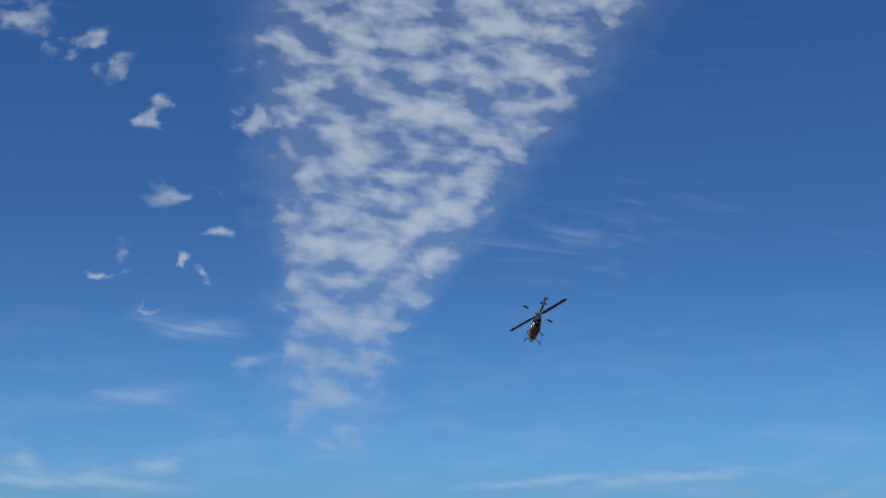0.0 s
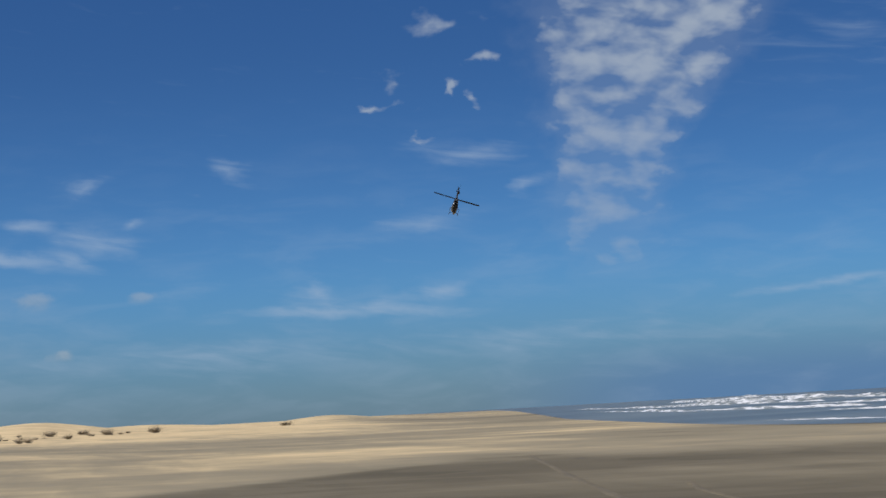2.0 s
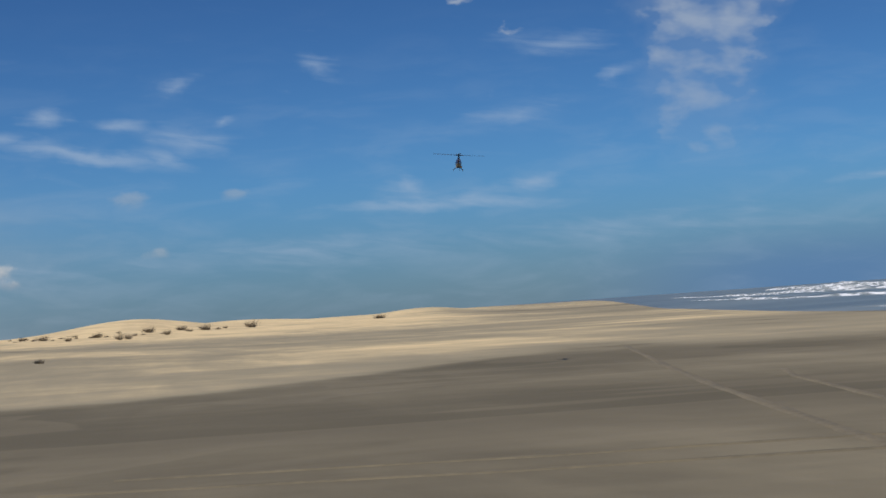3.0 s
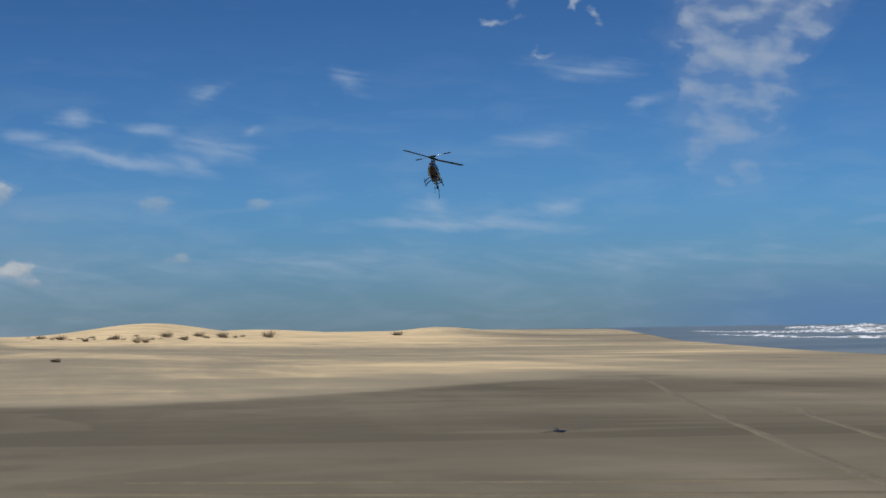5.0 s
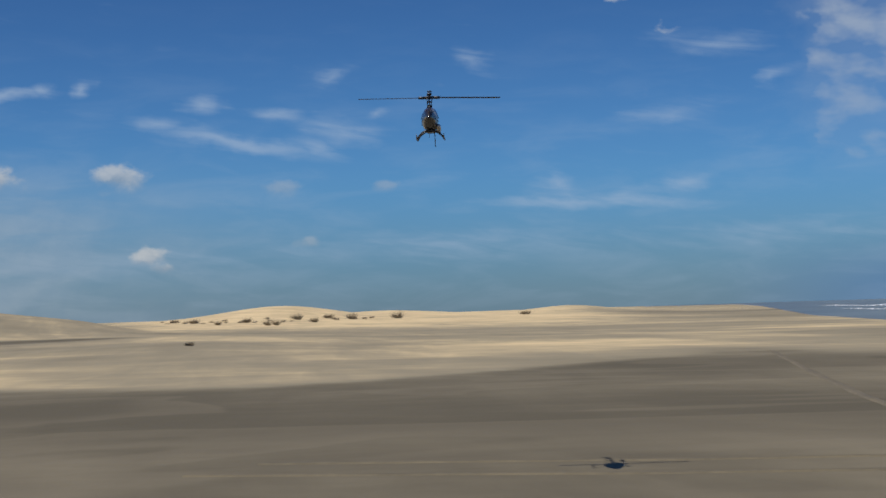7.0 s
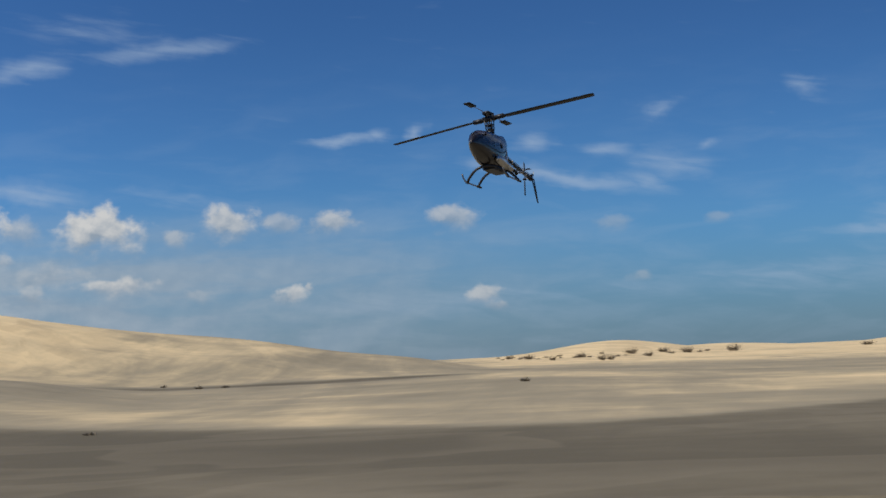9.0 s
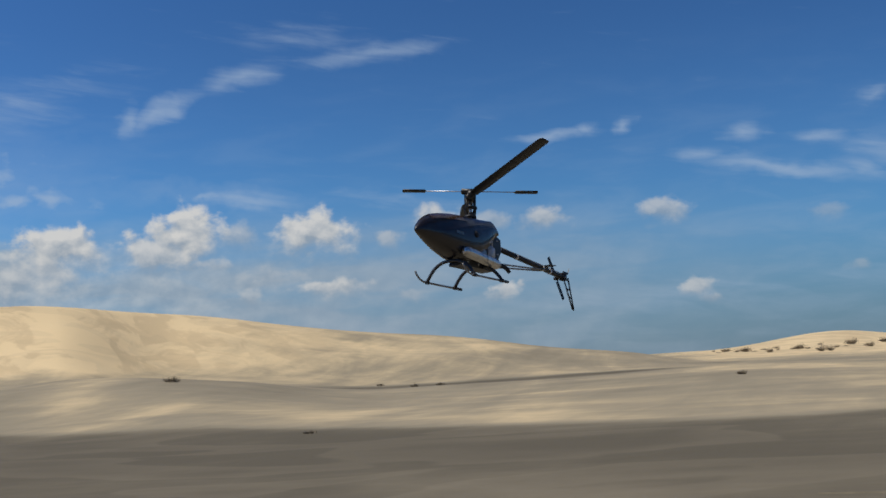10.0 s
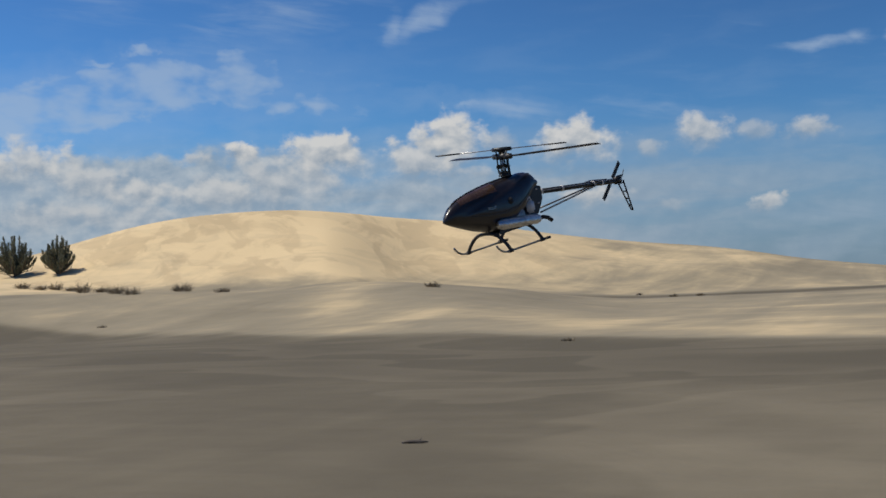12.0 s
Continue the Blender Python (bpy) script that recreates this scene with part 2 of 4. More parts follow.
# azimuth, elevation, half width, half height, density
CUMULUS = [
    (66.8, 4.65, 2.2, 0.95, 0.86), (64.6, 3.75, 1.9, 0.80, 0.74), (63.0, 3.55, 1.4, 0.70, 0.80), (60.5, 3.40, 2.0, 0.85, 0.78), (66.2, 2.85, 2.2, 0.75, 0.66), (63.6, 2.75, 2.2, 0.7, 0.64),
    (61.2, 4.72, 0.75, 0.32, 0.75), (58.0, 3.70, 2.6, 1.0, 0.74), (56.6, 4.65, 2.0, 1.0, 0.96), (59.45, 4.85, 0.62, 0.55, 0.98),
    (53.3, 4.35, 1.6, 1.1, 0.88), (52.2, 4.9, 1.45, 1.25, 0.97), (50.5, 4.9, 0.95, 0.6, 0.55), (48.0, 4.75, 1.85, 0.95, 0.95), (47.0, 2.95, 1.0, 0.5, 0.72), (49.5, 3.3, 1.6, 0.6, 0.45),
    (45.4, 4.50, 0.65, 0.38, 0.60), (43.55, 4.95, 1.35, 0.72, 0.84), (41.8, 4.82, 0.8, 0.45, 0.55), (40.0, 4.80, 0.95, 0.52, 0.75), (35.75, 4.80, 1.05, 0.62, 0.68),
    (47.6, 2.95, 1.10, 0.34, 0.80), (41.5, 2.42, 0.62, 0.50, 0.85), (40.9, 2.72, 0.22, 0.22, 0.7), (34.85, 2.18, 0.70, 0.42, 0.72), (34.3, 1.68, 0.55, 0.28, 0.6), (51.5, 3.95, 0.9, 0.28, 0.6),
    (50.2, 2.75, 0.5, 0.42, 0.6), (44.6, 2.5, 0.6, 0.3, 0.4), (30.4, 4.42, 0.85, 0.32, 0.34), (26.7, 4.42, 0.55, 0.26, 0.32), (29.5, 2.58, 0.6, 0.28, 0.36),
]
build_sky()


# ---- materials ----
def material(name, colour, rough=0.6, metal=0.0, coat=0.0):
    m = bpy.data.materials.new(name)
    m.use_nodes = True
    b = m.node_tree.nodes["Principled BSDF"]
    b.inputs["Base Color"].default_value = (*colour, 1.0)
    b.inputs["Roughness"].default_value, b.inputs["Metallic"].default_value = rough, metal
    b.inputs["Coat Weight"].default_value = coat
    return m


def worn(name, colour, other, rough=0.5, metal=0.0, coat=0.0, scale=30.0, bump=0.0005):
    """A surface whose colour and gloss vary at two scales, with fine relief."""
    m = material(name, colour, rough, metal, coat)
    n, b = Net(m.node_tree), m.node_tree.nodes["Principled BSDF"]
    where = n.node("ShaderNodeTexCoord").outputs["Object"]
    big, fine = n.noise(where, scale, 3.0), n.noise(where, scale * 9, 4.0)
    both = n.math("ADD", n.math("MULTIPLY", big, 0.6), n.math("MULTIPLY", fine, 0.4))
    n.put(b.inputs["Base Color"], n.mix(n.ramp(both, 0.35, 0.65), colour, other))
    n.put(b.inputs["Roughness"], n.ramp(fine, 0.3, 0.7, max(rough - 0.08, 0.02), min(rough + 0.1, 1.0)))
    if bump:
        k = n.node("ShaderNodeBump")
        k.inputs["Strength"].default_value, k.inputs["Distance"].default_value = 0.4, bump
        n.put(k.inputs["Height"], fine)
        n.put(b.inputs["Normal"], k.outputs[0])
    return m


def sand_material():
    """Wind-blown sand: 'dry' on the mesh says how dry it lies, less some painted shade; damp flats are darker."""
    m = material("sand", (0.4, 0.33, 0.22), 0.95)
    n, b = Net(m.node_tree), m.node_tree.nodes["Principled BSDF"]
    b.inputs["Specular IOR Level"].default_value = 0.15
    where = n.node("ShaderNodeNewGeometry").outputs["Position"]
    a = n.node("ShaderNodeAttribute")
    a.attribute_name = "dry"
    dry = a.outputs["Fac"]
    drift = n.noise(n.mapped(where, rot=10, scale=(7.0, 5.0, 3.0)), 1.0, 5.0, 0.58, 0.8)
    broad = n.noise(n.mapped(where, rot=6, scale=(24.0, 15.0, 8.0)), 1.0, 4.0, 0.55, 0.9)
    slip = n.noise(n.mapped(where, rot=62, scale=(4.0, 13.0, 3.2)), 1.0, 4.0, 0.55, 0.9)
    grain = n.noise(where, 9.0, 5.0, 0.7)
    fine = n.noise(n.mapped(where, rot=14, scale=(1.6, 0.9, 0.6)), 1.0, 5.0, 0.6, 0.5)
    level = n.math("ADD", dry, n.math("ADD", n.math("MULTIPLY", n.math("SUBTRACT", drift, 0.5), n.ramp(dry, 0.15, 0.5, 0.20, 0.42)), n.math("MULTIPLY", n.math("SUBTRACT", broad, 0.5), n.ramp(dry, 0.15, 0.5, 0.36, 0.62))))
    level = n.math("ADD", level, n.math("MULTIPLY", n.math("SUBTRACT", fine, 0.5), 0.14))
    # tongues of blown sand drawn out along the wind, and small frayed patches
    tongue = n.noise(n.mapped(where, rot=38, scale=(7.0, 34.0, 4.0)), 1.0, 5.0, 0.6, 1.1)
    flame = n.noise(n.mapped(where, rot=28, scale=(2.2, 15.0, 4.0)), 1.0, 5.0, 0.62, 0.9)
    level = n.math("ADD", level, n.math("MULTIPLY", n.math("SUBTRACT", tongue, 0.5), n.ramp(dry, 0.12, 0.45, 0.28, 0.62)))
    level = n.math("ADD", level, n.math("MULTIPLY", n.math("SUBTRACT", flame, 0.5), n.ramp(dry, 0.12, 0.45, 0.14, 0.28)))
    c = n.mix(n.ramp(level, -0.05, 0.5), SAND_DAMP, SAND_MID)
    c = n.mix(n.ramp(level, 0.42, 1.0), c, SAND_DRY)
    # thin sheets of blown sand with crisp lee edges
    lobes = n.noise(n.mapped(where, rot=20, scale=(15.0, 10.0, 6.0)), 1.0, 2.5, 0.5, 1.3)
    c = n.mix(n.math("MULTIPLY", n.ramp(lobes, 0.50, 0.525), n.ramp(lobes, 0.72, 0.52, 0.0, 0.13)), c, SAND_SHEET)
    # avalanche marks on the steep dry faces
    c = n.mix(n.math("MULTIPLY", n.ramp(slip, 0.47, 0.58), n.ramp(dry, 0.70, 0.92, 0.0, 0.34)), c, (0.40, 0.30, 0.175))
    c = n.mix(n.math("MULTIPLY", grain, 0.14), c, (0.13, 0.10, 0.07))
    n.put(b.inputs["Base Color"], c)
    relief = n.math("ADD", n.math("MULTIPLY", drift, 0.5), n.math("ADD", n.math("MULTIPLY", fine, 0.05), n.math("MULTIPLY", grain, 0.02)))
    k = n.node("ShaderNodeBump")
    k.inputs["Strength"].default_value, k.inputs["Distance"].default_value = 0.4, 0.5
    n.put(k.inputs["Height"], relief)
    n.put(b.inputs["Normal"], k.outputs[0])
    return m


SAND_DAMP, SAND_MID, SAND_DRY = (0.113, 0.098, 0.066), (0.305, 0.262, 0.176), (0.760, 0.590, 0.335)
SAND_SHEET = (0.340, 0.290, 0.200)
SAND = sand_material()
CANOPY = worn("canopy_paint", (0.012, 0.009, 0.009), (0.020, 0.015, 0.014), 0.42, 0.0, 0.75, 14, 0.0)
for shell in (CANOPY,):
    shell.node_tree.nodes["Principled BSDF"].inputs["Specular IOR Level"].default_value = 0.22
    shell.node_tree.nodes["Principled BSDF"].inputs["Coat Roughness"].default_value = 0.13
SCREEN = worn("tinted_screen", (0.050, 0.026, 0.013), (0.075, 0.040, 0.020), 0.25, 0.0, 0.6, 18, 0.0)
PLASTIC = worn("black_plastic", (0.013, 0.013, 0.014), (0.028, 0.027, 0.026), 0.45, 0.0, 0.0, 40)
CARBON = worn("blade_carbon", (0.008, 0.008, 0.009), (0.016, 0.016, 0.017), 0.50, 0.0, 0.0, 25, 0.0)
ALLOY = worn("silencer_alloy", (0.72, 0.71, 0.69), (0.52, 0.50, 0.47), 0.32, 0.85, 0.0, 30, 0.0003)
STEEL = worn("steel", (0.55, 0.54, 0.52), (0.38, 0.36, 0.34), 0.35, 0.9, 0.0, 40, 0.0)
SKID_TUBE = worn("skid_tube", (0.20, 0.19, 0.18), (0.30, 0.29, 0.27), 0.4, 0.6, 0.0, 40, 0.0)
WHITE = worn("white_band", (0.78, 0.77, 0.74), (0.62, 0.60, 0.57), 0.5, 0.0, 0.0, 40, 0.0)
RUBBER = worn("rubber", (0.012, 0.012, 0.012), (0.03, 0.03, 0.03), 0.8, 0.0, 0.0, 50)
NITRO_ENGINE = worn("engine_alloy", (0.45, 0.44, 0.42), (0.25, 0.24, 0.22), 0.4, 0.9, 0.0, 40)


# ---- mesh helpers ----
def link_mesh(name, bm, mat, smooth=True):
    me = bpy.data.meshes.new(name)
    bm.to_mesh(me)
    bm.free()
    me.materials.append(mat)
    if smooth:
        me.polygons.foreach_set("use_smooth", [True] * len(me.polygons))
    return new(name, me)


def part(name, bm, mat, parent, label="", smooth=True):
    ob = link_mesh(name, bm, mat, smooth)
    ob.parent = parent
    if label:
        tagged(ob, label)
    return ob


def tube(points, radii, sides=12, bm=None, flat=1.0):
    """A round bar through the points; radii one number or one for each point."""
    bm = bm or bmesh.new()
    pts = [Vector(p) for p in points]
    if not hasattr(radii, "__len__"):
        radii = [radii] * len(pts)
    rings = []
    for i, p in enumerate(pts):
        along = (pts[min(i + 1, len(pts) - 1)] - pts[max(i - 1, 0)]).normalized()
        side = along.cross(Vector((0, 0, 1)))
        side = side.normalized() if side.length > 1e-3 else Vector((0, 1, 0))
        up = side.cross(along)
        rings.append([bm.verts.new(p + (side * math.cos(a) + up * math.sin(a) * flat) * radii[i]) for a in (2 * math.pi * k / sides for k in range(sides))])
    for a, b in zip(rings, rings[1:]):
        for k in range(sides):
            bm.faces.new((a[k], a[(k + 1) % sides], b[(k + 1) % sides], b[k]))
    bm.faces.new(rings[0][::-1])
    bm.faces.new(rings[-1])
    bmesh.ops.recalc_face_normals(bm, faces=bm.faces)
    return bm


def slab(lo, hi, bevel=0.0, bm=None, turn=None):
    """A box between two corners with softened edges."""
    made = bmesh.new()
    bmesh.ops.create_cube(made, size=1.0)
    lo, hi = Vector(lo), Vector(hi)
    for v in made.verts:
        v.co = Vector([lo[i] + (v.co[i] + 0.5) * (hi[i] - lo[i]) for i in range(3)])
    if bevel:
        bmesh.ops.bevel(made, geom=made.edges[:], offset=bevel, segments=2, affect="EDGES")
    if turn:
        made.transform(turn)
    if bm is None:
        return made
    me = bpy.data.meshes.new("slab")
    made.to_mesh(me)
    bm.from_mesh(me)
    made.free()
    bpy.data.meshes.remove(me)
    return bm


def plate(outline, y0, y1, bm=None):
    """A flat sheet cut to an outline in x and z, between two values of y."""
    bm = bm or bmesh.new()
    a = [bm.verts.new((x, y0, z)) for x, z in outline]
    b = [bm.verts.new((x, y1, z)) for x, z in outline]
    n = len(outline)
    bm.faces.new(a)
    bm.faces.new(b[::-1])
    for k in range(n):
        bm.faces.new((a[k], b[k], b[(k + 1) % n], a[(k + 1) % n]))
    bmesh.ops.recalc_face_normals(bm, faces=bm.faces)
    return bm


# ---- ground: one sheet of beach, flats and dunes to the horizon ----
def bump(v, centre, half):
    return np.exp(-((v - centre) / half) ** 2)


def rise(v, lo, hi):
    t = np.clip((v - lo) / (hi - lo), 0, 1)
    return t * t * (3 - 2 * t)


def wave_noise(x, y, seed, octaves=4):
    """Smooth rolling noise from sines, about -1 to 1."""
    rng = np.random.RandomState(seed)
    total, size = 0.0, 0.0
    for k in range(octaves):
        for _ in range(3):
            a, p = rng.uniform(0, 2 * np.pi), rng.uniform(0, 2 * np.pi)
            total = total + np.sin((np.cos(a) * x + np.sin(a) * y) * 2 ** k * rng.uniform(0.8, 1.25) + p) * 0.55 ** k
        size += 1.6 * 0.55 ** k
    return total / size


def shore_range(az):
    """Distance from the eye to the water's edge along an azimuth."""
    drop = 1.2 / (1 + np.exp((az - 11.0) / 3.4)) * (1 - 0.9 * rise(az, 12.0, 15.0))
    drop = drop * np.where(az < -2, np.cos(np.radians(np.clip(az + 2, -74, 0))), 1.0) + 0.03
    return (EYE + 0.16) / np.tan(np.radians(drop))


def dune_line(az):
    """Elevation angle of the great dune's crest, from merged mounds."""
    knots = (34.0, 35.5, 37.5, 40.2, 43.0, 46.5, 48.8, 52.0, 54.5, 56.7, 59.2, 62.4, 64.9, 68.0, 72.0, 90.0, 100.0)
    crest = (-0.45, -0.2, 0.15, 0.45, 1.02, 1.40, 1.78, 2.40, 2.62, 3.06, 3.08, 2.78, 2.12, 1.40, 1.1, 1.0, 0.0)
    return sum(np.interp(az + k, knots, crest) for k in (-1.2, -0.6, 0.0, 0.6, 1.2)) / 5


def ground_height(az, r):
    x, y = -np.sin(np.radians(az)) * r, np.cos(np.radians(az)) * r
    soft = wave_noise(x / 14, y / 7, 3)
    z = 0.02 * soft * rise(r, 12, 40) * (r < 400)
    # terrace of dry sand in front of the dunes
    top = 0.45 * rise(az, 24, 36) + 1.5 * rise(az, 45.5, 54) + 0.3 * rise(az, 60, 68)
    z = z + top * rise(r, 38 + 2.2 * np.clip(az - 52, 0, 16), 104)
    z = z + (0.20 * bump(az, 55.6, 2.2) + 0.12 * bump(az, 63.5, 2.0) + 0.16 * bump(az, 50.2, 1.2)) * bump(r, 100, 14)
    z = z + 0.25 * soft * bump(r, 85, 30) * rise(az, 26, 40)
    # hollow behind the terrace
    z = z - 0.10 * bump(r, 122, 10) * rise(az, 36, 44) * (1 - rise(az, 50, 56))
    # great dune: steep face this side, long back behind
    crest = 176 - 14 * rise(az, 52.6, 57.0) + 5 * wave_noise(az / 5.0, az * 0 + 2.0, 11, 2) + 10 * rise(az, 61, 68)
    e = dune_line(az)
    height = np.maximum(EYE + crest * np.tan(np.radians(e)) - top, 0) * rise(e, -0.45, 0.1)
    fold = 5.0 * wave_noise((x + 0.6 * y) / 16, (y - 0.5 * x) / 26, 21, 3)
    s = r - crest + fold * rise(e, 0.2, 1.0)
    front = rise(s, -38, 3) ** 1.1
    back = np.exp(-(np.maximum(s - 3, 0) / 90.0) ** 2)
    z = z + height * np.where(s < 3, front, back) + 0.30 * wave_noise(x / 6, y / 6, 8, 3) * bump(s, -16, 12) * rise(e, 0.3, 1.2)
    # low shoulder that carries the bushes
    z = z + 1.25 * bump(az, 68.0, 3.4) * bump(r, 138, 16)
    # far dunes along the beach
    far = 0.0
    for c, wd, d, el in ((30.5, 2.7, 300, 0.30), (27.0, 3.0, 330, 0.06), (20.5, 1.7, 420, 0.08), (23.6, 2.6, 440, -0.06), (17.8, 0.9, 460, -0.09), (14.8, 0.9, 620, -0.05), (12.9, 0.9, 700, -0.09)):
        far = np.maximum(far, bump(az, c, wd) * (EYE - 0.75 + d * np.tan(np.radians(el))) * (1 + 0.05 * soft) * np.where(r < d, bump(r, d, 45), bump(r, d, 140)))
    z = z + far
    z = z + 0.9 * rise(r, 150, 300) * rise(az, 15, 21) * (1 - rise(az, 34, 38)) * (1 - 0.5 * rise(r, 500, 900))
    # beach face and sea bed
    out = r - shore_range(az)
    wet = 1 - rise(az, 15, 20)
    z = z * (1 - wet * rise(out, -20, 0)) - wet * (0.18 * rise(out, -14, 2) + 0.6 * rise(out, 2, 60))
    return z


def dryness_and_shade(az, r):
    x, y = -np.sin(np.radians(az)) * r, np.cos(np.radians(az)) * r
    n1, n2 = wave_noise(x / 11, y / 5, 31), wave_noise(x / 30, y / 9, 33)
    ahead = rise(np.abs(az), 160, 90) * rise(r, 4, 14)
    d = 0.165 + 0.05 * n1 + ahead * (0.05 * rise(az, 18, 8) - 0.060 * rise(az, 44, 54) * rise(r, 60, 30))
    d = d - 0.15 * bump(y, 25 + 1.5 * n2, 6.5)
    edge = 30.5 + 1.8 * n1 + 2.2 * n2 * rise(x, -36, -24) + 15 * rise(x, -20, -14) - 4 * rise(x, -6, 6)
    step = rise(y, edge - 0.7, edge + 2.0 + 9 * rise(x, -22, -14))
    d = d + step * (0.40 - 0.18 * rise(x, -24, -6) + 0.12 * n2)
    d = d - 0.16 * bump(y, 46, 6) * rise(x, -34, -18) - 0.10 * bump(y, 92, 12) * rise(x, -60, -40)
    d = d + 0.30 * bump(y, 68, 8) * bump(x, -27, 8)
    # dry far dunes; the second term paints cloud shade and haze at their right
    d = d + 0.40 * rise(r, 165, 215) * rise(az, 17, 21) * (1 - rise(az, 34, 37)) - 0.35 * bump(r, 330, 60) * rise(az, 22.5, 20)
    d = d + 0.34 * rise(ground_height(az, r), 2.0, 3.6) * rise(r, 104, 122) * (0.35 + 0.65 * rise(az, 46, 57)) - 0.10 * rise(az, 44, 54) * bump(r, 92, 22) + 0.10 * rise(az, 44, 52) * rise(r, 108, 124)
    # shade of the hollow behind the terrace, painted dark along with its damp
    d = d - 0.62 * bump(r, 121, 9) * rise(az, 34, 38) * (1 - rise(az, 46, 50))
    # bright aprons on the terrace front, greyer hollows beside them
    d = d + 0.16 * bump(az, 48.2, 1.9) * bump(r, 57, 6) + 0.20 * bump(az, 56.2 - 0.03 * (r - 80), 1.1) * bump(r, 84, 16) - 0.14 * bump(az, 59.5, 2.2) * bump(r, 74, 10)
    d = d - 0.12 * bump(az, 52.0, 2.6) * bump(r, 95, 14) + 0.14 * bump(az, 40.5, 2.4) * bump(r, 50, 7) + 0.10 * bump(az, 62.5, 2.5) * bump(r, 88, 9)
    d = d - 0.17 * rise(az, 56.4, 58.4) * bump(r, 133, 10)      # greyer bench at the dune's foot
    d = d - 0.30 * bump(r, 210, 45) * bump(az, 13.5, 3.5)
    out = r - shore_range(az)
    d = d - 0.30 * rise(out, -14, -4) * (1 - rise(az, 16, 22))
    return np.clip(d, 0, 1)


def polar_sheet(name, azimuths, ranges_of, height_of, mat, dry_shade_of=None):
    na = len(azimuths)
    rows = np.array([ranges_of(a) for a in azimuths])
    nr = rows.shape[1]
    az = np.repeat(np.array(azimuths)[:, None], nr, 1)
    z = height_of(az, rows)
    x, y = -np.sin(np.radians(az)) * rows, np.cos(np.radians(az)) * rows
    me = bpy.data.meshes.new(name)
    i, j = np.meshgrid(np.arange(na - 1), np.arange(nr - 1), indexing="ij")
    a = (i * nr + j).ravel()
    faces = np.stack([a, a + nr, a + nr + 1, a + 1], 1)
    me.from_pydata(np.stack([x, y, z], -1).reshape(-1, 3).tolist(), [], faces[:, ::-1].tolist())
    if dry_shade_of is not None:
        at = me.attributes.new("dry", "FLOAT", "POINT")
        at.data.foreach_set("value", dry_shade_of(az, rows).ravel().astype(np.float32))
    me.materials.append(mat)
    me.polygons.foreach_set("use_smooth", [True] * len(me.polygons))
    me.update()
    return new(name, me)


fine_az = list(np.arange(-12, 74, 0.16))
wide_az = list(np.arange(-180, -12, 3.0)) + fine_az + list(np.linspace(74, 180, 36))
ground_r = np.concatenate([[0.0, 2, 4], np.geomspace(6, 70, 90), np.arange(71.0, 215, 1.0), np.geomspace(216, 4600, 70)])
ground = tagged(polar_sheet("ground", wide_az, lambda a: ground_r, ground_height, SAND, dryness_and_shade),
                "wide beach of damp grey-brown sand rising to pale dry dunes", "sand beach", kind="structure")


def stand_at(az, el):
    """The place where the line of sight at these angles first meets the ground."""
    r = np.arange(8.0, 900.0, 0.25)
    z = ground_height(np.full_like(r, az), r)
    k = int(np.argmax(z >= EYE + r * math.tan(radians(el))))
    r, z = float(r[k]), float(z[k])
    h = heading(az)
    return Vector((h.x * r, h.y * r, z))


# ---- sea ----
def sea_material():
    m = material("sea_water", (0.10, 0.13, 0.14), 0.35)
    n, b = Net(m.node_tree), m.node_tree.nodes["Principled BSDF"]
    b.inputs["IOR"].default_value = 1.33
    where = n.node("ShaderNodeNewGeometry").outputs["Position"]
    chop = n.noise(n.mapped(where, rot=-25, scale=(3.0, 7.0, 1.0)), 1.0, 5.0, 0.6)
    swell = n.noise(n.mapped(where, rot=-25, scale=(18.0, 60.0, 1.0)), 1.0, 3.0, 0.5)
    n.put(b.inputs["Base Color"], n.mix(n.ramp(swell, 0.4, 0.62), (0.10, 0.13, 0.14), (0.17, 0.20, 0.20)))
    k = n.node("ShaderNodeBump")
    k.inputs["Strength"].default_value, k.inputs["Distance"].default_value = 1.0, 0.5
    n.put(k.inputs["Height"], n.math("ADD", n.math("MULTIPLY", chop, 0.5), swell))
    n.put(b.inputs["Normal"], k.outputs[0])
    return m


def foam_material():
    m = material("foam", (0.8, 0.82, 0.83), 0.8)
    n, b = Net(m.node_tree), m.node_tree.nodes["Principled BSDF"]
    where = n.node("ShaderNodeTexCoord").outputs["Object"]
    f = n.noise(n.mapped(where, scale=(5.0, 5.0, 0.4)), 1.0, 6.0, 0.7)
    n.put(b.inputs["Base Color"], n.mix(n.ramp(f, 0.42, 0.58), (0.16, 0.19, 0.20), (0.78, 0.79, 0.79)))
    return m


SEA, FOAM = sea_material(), foam_material()
sea = tagged(polar_sheet("water", list(np.arange(-76, 21, 0.5)), lambda a: shore_range(a) * np.geomspace(0.93, 4600.0 / shore_range(a), 60),
                         lambda az, r: -0.16 + 0.0 * r, SEA), "choppy grey-blue sea with white surf lines", "sea", kind="structure")


